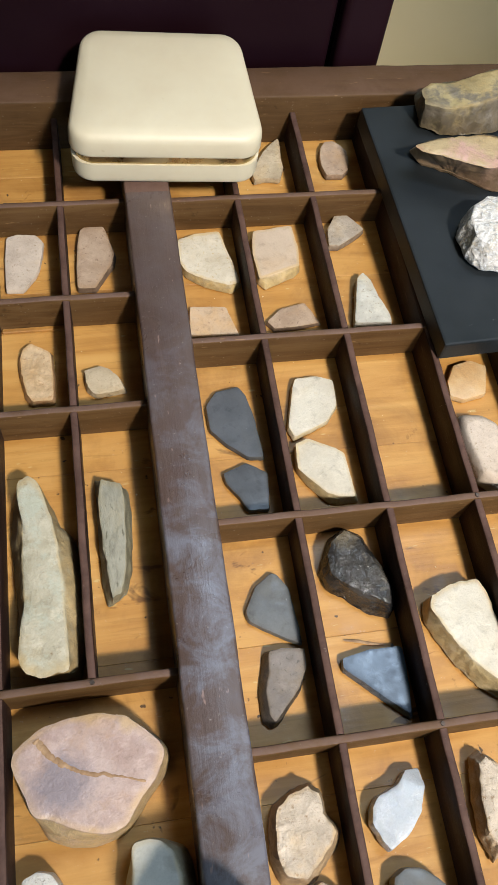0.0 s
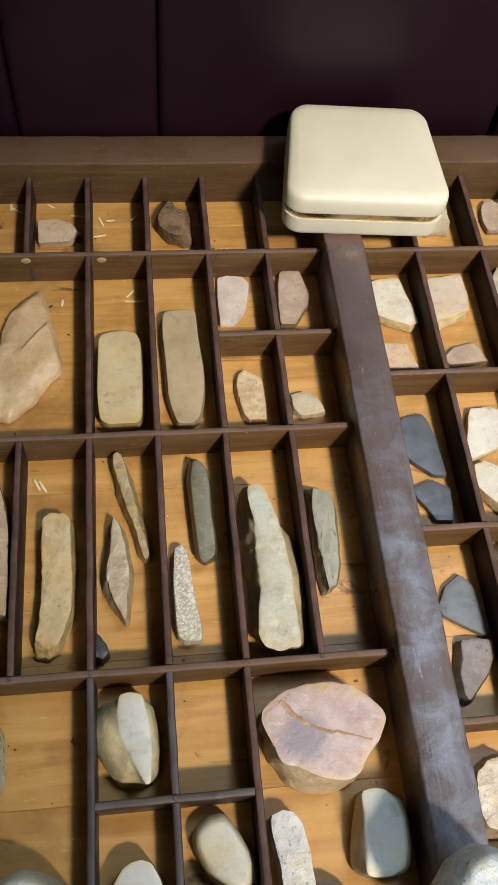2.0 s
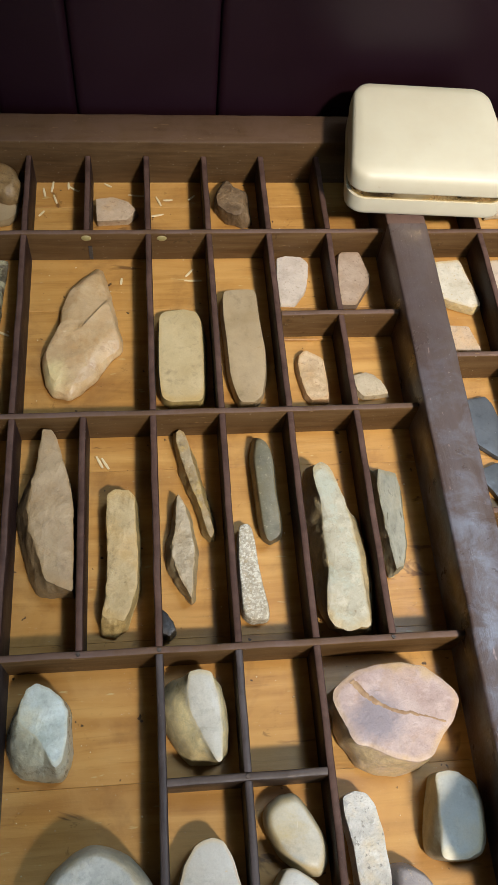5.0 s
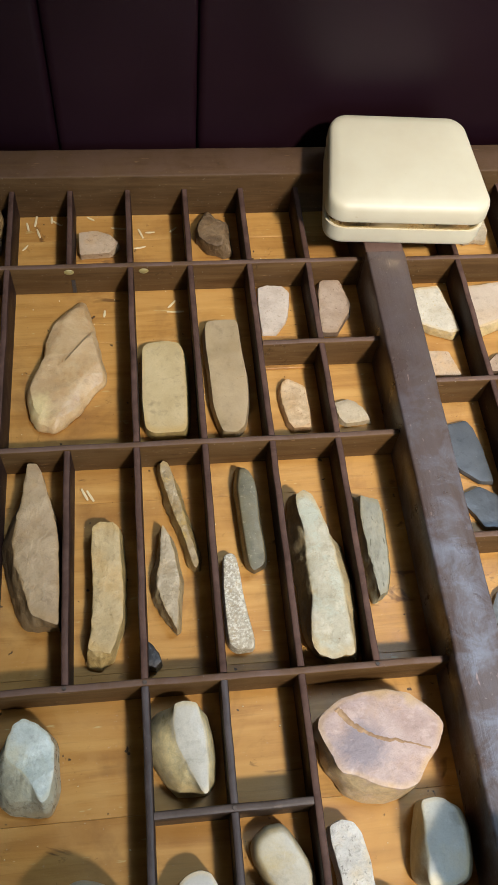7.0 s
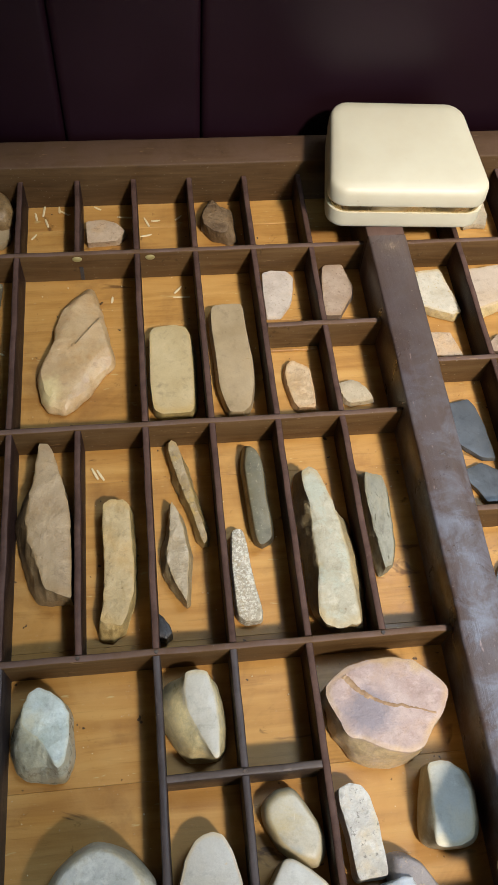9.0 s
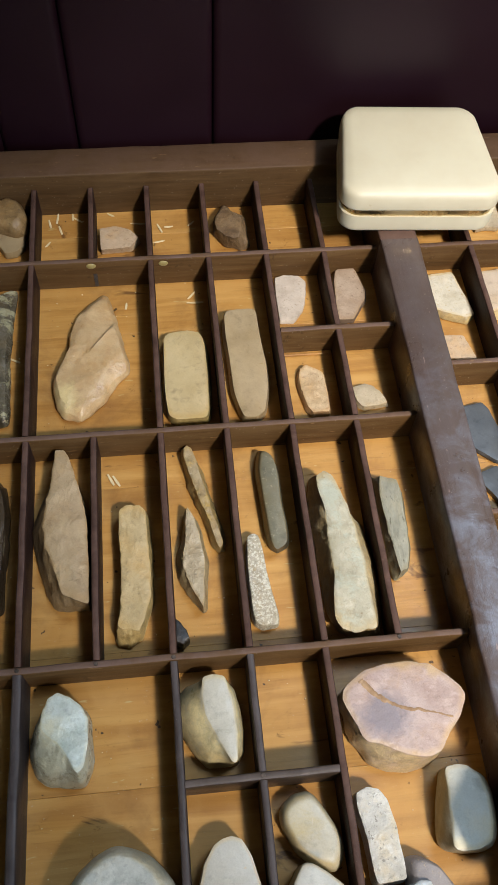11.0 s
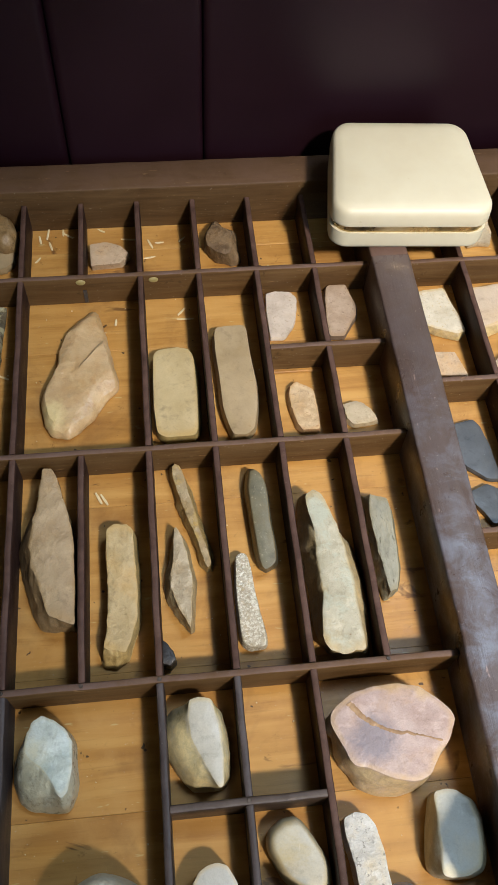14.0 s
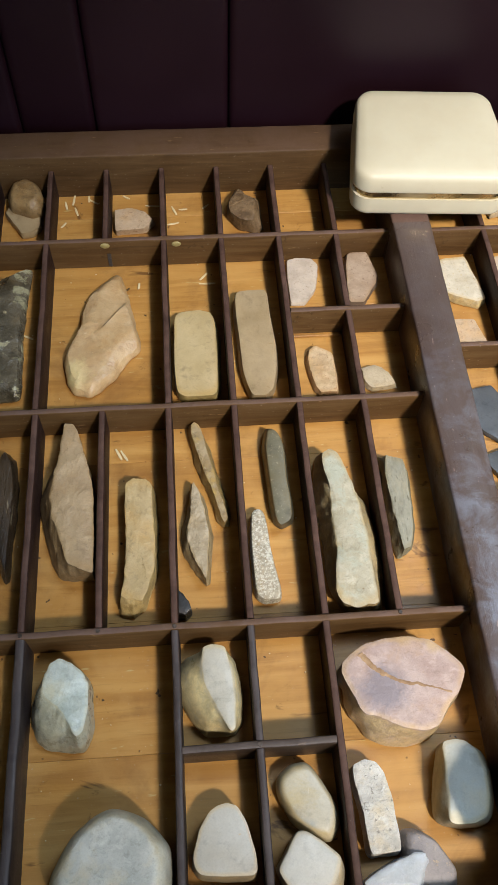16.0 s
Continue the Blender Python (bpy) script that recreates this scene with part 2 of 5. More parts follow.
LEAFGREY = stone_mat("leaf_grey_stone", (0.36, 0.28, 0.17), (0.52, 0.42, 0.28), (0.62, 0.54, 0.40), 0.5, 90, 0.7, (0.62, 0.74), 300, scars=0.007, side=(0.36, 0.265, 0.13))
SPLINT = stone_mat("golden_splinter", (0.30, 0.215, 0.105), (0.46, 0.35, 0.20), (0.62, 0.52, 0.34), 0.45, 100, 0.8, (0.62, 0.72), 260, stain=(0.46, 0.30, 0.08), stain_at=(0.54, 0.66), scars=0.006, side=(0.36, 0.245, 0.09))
PINKBUFF = stone_mat("pink_buff_stone", (0.52, 0.37, 0.23), (0.62, 0.46, 0.31), (0.3, 0.18, 0.1))
SPLINTER = stone_mat("splintery_slate", (0.022, 0.013, 0.007), (0.078, 0.050, 0.026), (0.38, 0.30, 0.19), 0.4, 150, 1.0, (0.64, 0.72), 260, streak=0.14)
DARKBROWN = stone_mat("dark_brown_stone", (0.11, 0.064, 0.030), (0.25, 0.160, 0.080), (0.30, 0.2, 0.10), 0.6, 110, 1.0, scars=0.006)
FLINT = stone_mat("dark_flint", (0.062, 0.052, 0.033), (0.185, 0.155, 0.105), (0.50, 0.41, 0.24), 0.3, 60, 0.4, (0.66, 0.72), 130, stain=(0.40, 0.365, 0.22), stain_at=(0.535, 0.575), scars=0.013, depth=0.35)
HONEY = stone_mat("honey_flint", (0.52, 0.33, 0.155), (0.62, 0.425, 0.225), (0.66, 0.5, 0.3), 0.42, 40, 0.25, (0.68, 0.8), 200, stain=(0.60, 0.43, 0.24), stain_at=(0.48, 0.62), sub=0.15, patches=(((-0.018, -0.030, 0.009), 0.012, (0.70, 0.56, 0.28)),), scars=0.02, depth=0.15)
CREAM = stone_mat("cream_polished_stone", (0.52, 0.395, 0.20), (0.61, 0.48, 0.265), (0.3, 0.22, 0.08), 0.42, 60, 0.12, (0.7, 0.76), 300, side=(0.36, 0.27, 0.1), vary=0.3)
GREYBROWN = stone_mat("grey_brown_polished_stone", (0.36, 0.262, 0.14), (0.46, 0.345, 0.20), (0.17, 0.12, 0.06), 0.42, 50, 0.15, (0.7, 0.78), 260, vary=0.3)
CHALK = stone_mat("chalky_stone", (0.52, 0.42, 0.33), (0.64, 0.54, 0.44), (0.36, 0.28, 0.2), 0.75, vary=0.3)
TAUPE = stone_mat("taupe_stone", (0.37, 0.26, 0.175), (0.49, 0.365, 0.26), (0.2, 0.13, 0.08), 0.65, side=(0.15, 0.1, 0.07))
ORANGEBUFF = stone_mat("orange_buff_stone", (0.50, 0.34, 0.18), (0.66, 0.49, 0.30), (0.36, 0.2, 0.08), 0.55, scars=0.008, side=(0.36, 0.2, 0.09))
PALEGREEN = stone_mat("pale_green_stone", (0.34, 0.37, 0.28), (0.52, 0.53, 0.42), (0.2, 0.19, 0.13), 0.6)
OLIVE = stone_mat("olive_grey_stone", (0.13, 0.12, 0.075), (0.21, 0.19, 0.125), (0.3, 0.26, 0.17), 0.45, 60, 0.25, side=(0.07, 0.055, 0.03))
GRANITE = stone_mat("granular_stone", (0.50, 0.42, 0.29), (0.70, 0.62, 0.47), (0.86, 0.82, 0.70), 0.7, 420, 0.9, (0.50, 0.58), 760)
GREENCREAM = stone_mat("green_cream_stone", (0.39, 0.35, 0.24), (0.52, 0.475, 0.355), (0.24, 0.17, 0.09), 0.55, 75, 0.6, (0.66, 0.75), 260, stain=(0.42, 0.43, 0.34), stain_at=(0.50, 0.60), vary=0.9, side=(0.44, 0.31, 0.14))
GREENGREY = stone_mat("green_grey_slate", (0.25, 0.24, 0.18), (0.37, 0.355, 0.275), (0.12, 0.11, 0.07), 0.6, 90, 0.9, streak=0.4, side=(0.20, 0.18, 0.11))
BLACK = stone_mat("black_slate", (0.02, 0.019, 0.02), (0.05, 0.046, 0.045), None, 0.4)
MILKGREEN = stone_mat("milky_green_quartz", (0.44, 0.49, 0.42), (0.68, 0.72, 0.65), (0.26, 0.24, 0.15), 0.35, 60, 0.4, (0.66, 0.76), 120, sub=0.1, scars=0.014, depth=0.2, side=(0.40, 0.36, 0.24), patches=(((-0.010, -0.018, 0.012), 0.008, (0.36, 0.30, 0.17)),))
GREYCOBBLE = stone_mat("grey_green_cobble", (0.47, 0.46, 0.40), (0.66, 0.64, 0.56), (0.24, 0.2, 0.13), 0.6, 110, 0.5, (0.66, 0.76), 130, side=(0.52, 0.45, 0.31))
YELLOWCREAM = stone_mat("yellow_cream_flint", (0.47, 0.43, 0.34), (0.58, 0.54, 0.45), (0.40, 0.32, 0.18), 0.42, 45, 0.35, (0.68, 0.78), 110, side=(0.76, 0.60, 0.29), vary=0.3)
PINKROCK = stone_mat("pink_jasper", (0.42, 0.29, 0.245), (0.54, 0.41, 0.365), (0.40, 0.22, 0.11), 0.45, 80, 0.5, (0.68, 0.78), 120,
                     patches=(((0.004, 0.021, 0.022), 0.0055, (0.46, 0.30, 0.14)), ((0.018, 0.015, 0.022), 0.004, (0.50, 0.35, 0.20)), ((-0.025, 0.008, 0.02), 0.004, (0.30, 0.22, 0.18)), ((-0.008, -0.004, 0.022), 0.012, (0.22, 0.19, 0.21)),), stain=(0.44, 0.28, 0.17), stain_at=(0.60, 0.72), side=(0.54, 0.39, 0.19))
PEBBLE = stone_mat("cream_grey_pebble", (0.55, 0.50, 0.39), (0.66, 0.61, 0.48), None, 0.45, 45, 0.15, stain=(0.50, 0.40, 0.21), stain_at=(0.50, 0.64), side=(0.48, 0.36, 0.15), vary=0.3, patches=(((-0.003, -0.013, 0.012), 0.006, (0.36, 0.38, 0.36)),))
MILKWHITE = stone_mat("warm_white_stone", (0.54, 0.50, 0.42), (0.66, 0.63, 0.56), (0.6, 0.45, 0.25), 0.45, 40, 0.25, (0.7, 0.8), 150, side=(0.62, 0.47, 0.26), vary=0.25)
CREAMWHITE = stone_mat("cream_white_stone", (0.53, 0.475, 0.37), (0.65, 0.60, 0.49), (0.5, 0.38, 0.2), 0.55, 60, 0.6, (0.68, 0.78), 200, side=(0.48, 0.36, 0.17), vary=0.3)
QUARTZ = stone_mat("milky_quartz", (0.42, 0.45, 0.48), (0.56, 0.59, 0.62), (0.6, 0.48, 0.3), 0.3, 50, 0.4, (0.7, 0.8), 120, sub=0.25, vary=0.3)
GRANITEWHITE = stone_mat("speckled_granite", (0.56, 0.53, 0.47), (0.76, 0.73, 0.66), (0.25, 0.23, 0.19), 0.65, 120, 0.9, (0.60, 0.68), 380)
# first patch: the shadowed band at the pebble's right, put into its colour
BLUEGREY = stone_mat("blue_grey_pebble", (0.50, 0.50, 0.44), (0.64, 0.64, 0.57), None, 0.55, 40, 0.2, stain=(0.24, 0.24, 0.2), side=(0.33, 0.28, 0.17), patches=(((0.009, 0.008, 0.017), 0.0035, (0.32, 0.30, 0.24)), ((-0.006, -0.016, 0.016), 0.004, (0.66, 0.58, 0.40)),))
MAUVE = stone_mat("mauve_grey_rock", (0.28, 0.25, 0.25), (0.42, 0.37, 0.35), (0.5, 0.38, 0.26), 0.55, 70, 0.5)
GRANITEBLUE = stone_mat("blue_white_granite", (0.48, 0.53, 0.54), (0.68, 0.71, 0.70), (0.26, 0.30, 0.31), 0.6, 120, 0.9, (0.58, 0.66), 330)
CREAMEDGE = stone_mat("cream_flat_stone", (0.54, 0.46, 0.33), (0.66, 0.59, 0.46), (0.44, 0.32, 0.16), 0.6, side=(0.46, 0.33, 0.13), vary=0.3)
PINKCREAM = stone_mat("pink_cream_stone", (0.50, 0.38, 0.27), (0.58, 0.46, 0.34), (0.44, 0.32, 0.12), 0.6, 60, 0.3, (0.7, 0.8), side=(0.46, 0.33, 0.13), vary=0.3)
GREYBUFF = stone_mat("grey_buff_stone", (0.34, 0.28, 0.21), (0.48, 0.41, 0.32), (0.2, 0.15, 0.1), 0.65, side=(0.17, 0.12, 0.08))
PALEGREY = stone_mat("pale_grey_stone", (0.46, 0.445, 0.39), (0.60, 0.585, 0.51), (0.3, 0.25, 0.18), 0.6)
SLATE = stone_mat("blue_slate", (0.060, 0.064, 0.070), (0.095, 0.100, 0.108), (0.2, 0.2, 0.2), 0.42, 60, 0.1, (0.72, 0.78), 300, side=(0.03, 0.029, 0.028), vary=0.3)
SLATEGREY = stone_mat("grey_slate", (0.10, 0.10, 0.095), (0.14, 0.14, 0.132), (0.22, 0.21, 0.2), 0.45, 60, 0.1, (0.72, 0.8), 300, vary=0.3)
SLATEBLUE = stone_mat("polished_blue_slate", (0.075, 0.105, 0.15), (0.105, 0.14, 0.19), (0.3, 0.32, 0.34), 0.35, 60, 0.07, (0.74, 0.8), 300, vary=0.3)
SLATEBROWN = stone_mat("brown_slate", (0.16, 0.135, 0.115), (0.25, 0.215, 0.185), (0.08, 0.07, 0.06), 0.5, 60, 0.5, side=(0.035, 0.033, 0.032))
OBSIDIAN = stone_mat("black_flint", (0.010, 0.010, 0.011), (0.055, 0.050, 0.044), (0.40, 0.37, 0.32), 0.2, 70, 0.9, (0.66, 0.72), 190, stain=(0.17, 0.145, 0.11), stain_at=(0.58, 0.66), patches=(((-0.004, 0.020, 0.014), 0.010, (0.16, 0.13, 0.085)),), scars=0.006, depth=0.3)
ROUGHTAN = stone_mat("rough_tan_rock", (0.47, 0.38, 0.28), (0.66, 0.56, 0.44), (0.26, 0.17, 0.09), 0.7, 80, 1.0, scars=0.006, side=(0.34, 0.22, 0.11))
NODULE = stone_mat("flint_nodule", (0.29, 0.22, 0.10), (0.42, 0.345, 0.18), (0.12, 0.1, 0.08), 0.5, 35, 0.8, (0.66, 0.74), 80, stain=(0.12, 0.105, 0.085), stain_at=(0.52, 0.58), scars=0.012, side=(0.1, 0.08, 0.055), patches=(((-0.036, -0.010, 0.010), 0.014, (0.045, 0.036, 0.026)),))
PINKNODULE = stone_mat("pink_flint", (0.38, 0.26, 0.14), (0.48, 0.37, 0.21), (0.2, 0.13, 0.07), 0.45, 40, 0.5, (0.68, 0.76), 90, stain=(0.50, 0.30, 0.26), stain_at=(0.5, 0.62), side=(0.14, 0.09, 0.05), patches=(((-0.030, 0.008, 0.006), 0.010, (0.06, 0.042, 0.025)),))
CRYSTAL = stone_mat("white_crystal", (0.74, 0.7, 0.63), (0.86, 0.84, 0.8), (0.9, 0.9, 0.9), 0.25, 260, 1.0, (0.56, 0.62), 500, scars=0.0035, depth=0.6)


def plain(name, low, high, rough, scale=60.0, relief=0.05, metal=0.0, marks=None, coat=0.0):
    k = Nodes(name)
    v = k.where()
    a = k.noise(v, scale, 5, 0.6)
    col = k.ramp(a, [(0.35, low), (0.65, high)])
    if marks:
        g = k.noise(v, scale * 9, 3, 0.6)
        col = k.mix(col, marks, k.ramp(g, [(0.70, 0.0), (0.76, 0.6)]))
    f = k.noise(v, 1800, 3, 0.6)
    r = k.ramp(a, [(0.3, rough * 0.85), (0.7, min(1.0, rough * 1.15))])
    return k.done(col, r, k.bump(f, relief, 0.0003), Metallic=metal, Coat_Weight=coat)


ENAMEL = plain("cream_enamel", (0.58, 0.51, 0.36), (0.62, 0.56, 0.405), 0.5, 30, 0.05, marks=(0.5, 0.42, 0.26))
BRASS = plain("dull_brass", (0.36, 0.27, 0.13), (0.5, 0.4, 0.22), 0.28, 80, 0.1, 1.0)
SLAB = plain("black_slab_paint", (0.010, 0.0125, 0.014), (0.018, 0.022, 0.025), 0.5, 25, 0.25, marks=(0.09, 0.09, 0.09))
SLAB.node_tree.nodes["Principled BSDF"].inputs["Specular IOR Level"].default_value = 0.25
MAROON = plain("maroon_varnish", (0.0080, 0.0017, 0.0038), (0.0120, 0.0026, 0.0056), 0.45, 8, 0.06)
MAROON.node_tree.nodes["Principled BSDF"].inputs["Specular IOR Level"].default_value = 0.28
WALL = plain("cream_wall_paint", (0.82, 0.71, 0.43), (0.85, 0.74, 0.47), 0.8, 6, 0.3)
# unseen ceiling, dark so that little light bounces into the shadows
CEILING = plain("low_bounce_ceiling", (0.15, 0.10, 0.06), (0.20, 0.13, 0.08), 0.85, 6, 0.3)
SHAVING = plain("pale_shaving", (0.62, 0.50, 0.28), (0.74, 0.62, 0.38), 0.6, 200, 0.2)
IRON = plain("dark_nail_iron", (0.06, 0.045, 0.035), (0.13, 0.10, 0.08), 0.5, 300, 0.2, 0.6)
RED_WAX = plain("red_mark", (0.35, 0.03, 0.03), (0.45, 0.05, 0.05), 0.5, 100, 0.1)
DARK_VEIN = plain("brown_vein", (0.20, 0.11, 0.05), (0.42, 0.27, 0.15), 0.7, 150, 0.4)

# ---- building ----
MM = 0.001
P = 0.036                     # one narrow compartment
BASE = TOP - 0.0225           # upper side of the tray's bottom


def part(name, bm, material, parent=None, label="", at=None):
    me = bpy.data.meshes.new(name)
    bm.to_mesh(me)
    bm.free()
    if material:
        me.materials.append(material)
    ob = new(name, me)
    if at is not None:
        ob.location = at
    if parent is not None:
        ob.parent = parent
    if label:
        ob["label"] = label
    return ob


def empty(name, at, label, category, group="", kind=""):
    ob = new(name)
    ob.empty_display_size = 0.02
    ob.location = at
    return tagged(ob, label, category, group, kind)


def box(x0, x1, y0, y1, z0, z1, bevel=0.0, segments=2):
    bm = bmesh.new()
    bmesh.ops.create_cube(bm, size=1)
    for v in bm.verts:
        v.co = Vector(((x0 + x1) / 2 + v.co.x * (x1 - x0), (y0 + y1) / 2 + v.co.y * (y1 - y0), (z0 + z1) / 2 + v.co.z * (z1 - z0)))
    if bevel:
        bmesh.ops.bevel(bm, geom=bm.edges[:], offset=bevel, segments=segments, affect="EDGES", profile=0.6)
    return bm


def smooth(ob, angle=35):
    me = ob.data
    me.polygons.foreach_set("use_smooth", [True] * len(me.polygons))
    me.set_sharp_from_angle(angle=radians(angle))
    return ob


def batten(length, width, height, axis, worn=0.5, seed=0):
    """A strip from z = 0 up, centred, with rounded worn top edges that waver a little."""
    hw, r = width / 2, min(width * 0.26, 0.0013)
    prof = [(-hw, 0), (-hw, height * 0.5), (-hw, height - r), (-hw + 0.3 * r, height - 0.3 * r), (-hw + r, height),
            (hw - r, height), (hw - 0.3 * r, height - 0.3 * r), (hw, height - r), (hw, height * 0.5), (hw, 0)]
    n = max(2, int(length / 0.006))
    bm = bmesh.new()
    rings = []
    for i in range(n + 1):
        s = -length / 2 + length * i / n
        ring = []
        for a, z in prof:
            k = z / height
            da = worn * 0.0007 * noise.noise(Vector((s * 60, seed * 3.7, 1.0))) * k
            dz = worn * 0.0006 * noise.noise(Vector((s * 90, seed * 5.1, 9.0 + a * 300))) * k
            ring.append(bm.verts.new((s, a + da, z + dz) if axis == "x" else (-a - da, s, z + dz)))
        rings.append(ring)
    for p, q in zip(rings, rings[1:]):
        for i in range(len(prof)):
            j = (i + 1) % len(prof)
            bm.faces.new((p[i], p[j], q[j], q[i]))
    bm.faces.new(rings[0])
    bm.faces.new(list(reversed(rings[-1])))
    bmesh.ops.recalc_face_normals(bm, faces=bm.faces)
    return bm


# ---- room ----
X0, X1, Y0, Y1, CEIL = -2.0, 1.9, -1.45, 0.70, 2.5
WT = 0.12
tagged(part("floor", box(X0, X1, Y0, Y1, -0.05, 0), FLOOR_WOOD), "worn brown floorboards under the table", "floor", kind="structure")
tagged(part("ceiling", box(X0 - WT, X1 + WT, Y0 - WT, Y1 + WT, CEIL, CEIL + 0.1), CEILING), "unseen ceiling, kept dark brown to cut bounced light", "ceiling", kind="structure")
tagged(part("wall_north", box(X0 - WT, X1 + WT, Y1, Y1 + WT, -0.05, CEIL), WALL), "cream painted wall behind the cabinet", "wall", kind="structure")
wall_south = empty("wall_south", (0, 0, 0), "cream painted wall with a window opening", "wall", kind="structure")
WX0, WX1, WZ0, WZ1 = 0.05, 0.95, 1.05, 1.95
part("wall_below", box(X0 - WT, X1 + WT, Y0 - WT, Y0, -0.05, WZ0), WALL, wall_south)
part("wall_above", box(X0 - WT, X1 + WT, Y0 - WT, Y0, WZ1, CEIL), WALL, wall_south)
part("wall_side", box(X0 - WT, WX0, Y0 - WT, Y0, WZ0, WZ1), WALL, wall_south)
part("wall_side", box(WX1, X1 + WT, Y0 - WT, Y0, WZ0, WZ1), WALL, wall_south)
tagged(part("wall_west", box(X0 - WT, X0, Y0, Y1, -0.05, CEIL), WALL), "cream painted wall", "wall", kind="structure")
tagged(part("wall_east", box(X1, X1 + WT, Y0, Y1, -0.05, CEIL), WALL), "cream painted wall", "wall", kind="structure")

# table
table = empty("table", (0, 0, 0), "dark brown wooden table carrying the tray", "table")
part("tabletop", box(-0.62, 0.72, -0.62, 6.12 * P, 0.72, 0.75, 0.003), TABLE_WOOD, table)
for lx in (-0.56, 0.66):
    for ly in (-0.56, 0.16):
        part("leg", box(lx - 0.03, lx + 0.03, ly - 0.03, ly + 0.03, 0.0, 0.72, 0.004), TABLE_WOOD, table)

# maroon cabinet behind the tray
cabinet = empty("cabinet", (0, 6.2 * P, 0), "dark maroon varnished panelled cabinet behind the table", "cabinet")
part("carcass", box(-0.60, 6.44 * P, 0.012, 0.32, 0.02, 1.45, 0.003), MAROON, cabinet)
for bx0, bx1 in ((-16.6, -8.185), (-8.175, -4.555), (-4.545, -3.195), (-3.185, -0.715), (-0.705, 5.54), (5.66, 6.46)):
    smooth(part("board", box(bx0 * P, bx1 * P, -0.001, 0.012, 0.02, 1.45, 0.0055, 4), MAROON, cabinet))
part("plinth", box(-0.58, 6.3 * P, 0.01, 0.31, 0.0, 0.02), MAROON, cabinet)

# ---- the type case ----
tray = empty("type_case", (0, 0, BASE), "old dark wooden printer's type case with compartments full of stones", "tray")
H = TOP - BASE                # height of a divider
THIN = 0.0036
X_LEFT, X_RIGHT, Y_FRONT, Y_BACK = -8.4 * P, 12.9 * P, -6.93 * P, 5.20 * P
RAISED = H + 0.3 * P
RIMW = 0.70 * P


def strip(name, x, y, length, axis, width=THIN, height=H, material=None, worn=0.5, lift=0.0):
    strip.count += 1
    bm = batten(length, width, height, axis, worn, strip.count)
    mat = material or (DIVIDER_X if axis == "x" else SHADED_DIVIDER_Y)
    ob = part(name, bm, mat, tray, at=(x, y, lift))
    return smooth(ob, 50)


strip.count = 0
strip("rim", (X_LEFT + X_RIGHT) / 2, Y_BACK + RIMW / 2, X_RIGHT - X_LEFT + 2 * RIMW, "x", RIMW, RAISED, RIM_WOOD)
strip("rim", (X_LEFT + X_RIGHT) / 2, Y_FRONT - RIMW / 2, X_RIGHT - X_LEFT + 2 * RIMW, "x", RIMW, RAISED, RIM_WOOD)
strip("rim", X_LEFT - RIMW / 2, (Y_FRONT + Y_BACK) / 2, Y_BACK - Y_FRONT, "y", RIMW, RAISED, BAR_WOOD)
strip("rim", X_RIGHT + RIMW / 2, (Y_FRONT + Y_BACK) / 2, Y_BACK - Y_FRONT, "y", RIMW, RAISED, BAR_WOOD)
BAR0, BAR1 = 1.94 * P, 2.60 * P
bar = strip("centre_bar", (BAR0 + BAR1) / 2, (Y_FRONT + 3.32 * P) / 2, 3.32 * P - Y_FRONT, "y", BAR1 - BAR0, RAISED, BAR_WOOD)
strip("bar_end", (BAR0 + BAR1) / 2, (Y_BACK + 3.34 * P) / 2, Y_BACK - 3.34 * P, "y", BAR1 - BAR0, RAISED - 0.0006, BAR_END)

T2 = THIN / 2


def along_x(y, x0, x1, **kw):
    return strip("divider", (x0 + x1) / 2 * P, y * P, (x1 - x0) * P, "x", **kw)


def along_y(x, y0, y1, **kw):
    """A divider between two cross dividers at y0 and y1, butted to their sides."""
    a, b = y0 * P + T2, y1 * P - T2
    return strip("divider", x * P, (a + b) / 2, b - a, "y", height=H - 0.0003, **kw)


YA, YB, YC, YD, YE = 3.46, 1.756, 0.0, -3.465, -5.02
YR, YF = 5.20 + T2 / P, -6.93 - T2 / P
L0, L1 = -8.4, 1.94
for y in (YA, YC):
    along_x(y, L0, L1)
along_x(YD, L0, L1)
along_x(YB, T2 / P, L1)
along_x(YE, -2 + T2 / P, -T2 / P, material=DIVIDER_DARK_X)
for x in (-8, -7, -6, -5, -4, -3, -2, -1, 0, 1):
    along_y(x, YA, YR)
for x in (-8, -7, -6, -4, -2, -1):
    along_y(x, YC, YA)
along_y(0, YC, YA)
along_y(1, YB, YA)
along_y(1, YC, YB)
for x in (-8, -7, -6, -4, -3, -2, -1, 0, 1):
    along_y(x, YD, YC)
for x in (-6, -4):
    along_y(x, YF, YD, width=THIN * 1.3, worn=1.1, material=DIVIDER_DARK_Y)
along_y(-2, YF, YD, material=DIVIDER_DARK_Y)
along_y(-1, YE, YD, material=DIVIDER_DARK_Y)
along_y(-1, YF, YE, material=DIVIDER_DARK_Y)
along_y(0, YF, YD)
# right half
R0, R1 = 2.60, 12.9
YRA, YRB, YRC = 0.905, -1.748, -4.422
for y in (3.44, YRA, YRB, YRC):
    along_x(y, R0, R1)
for (y0, y1) in ((3.44, YR), (YRA, 3.44), (YRB, YRA), (YRC, YRB), (YF, YRC)):
    for x in (3.63, 4.80, 5.98, 7.13, 8.28, 9.43, 10.58, 11.73):
        along_y(x, y0, y1)

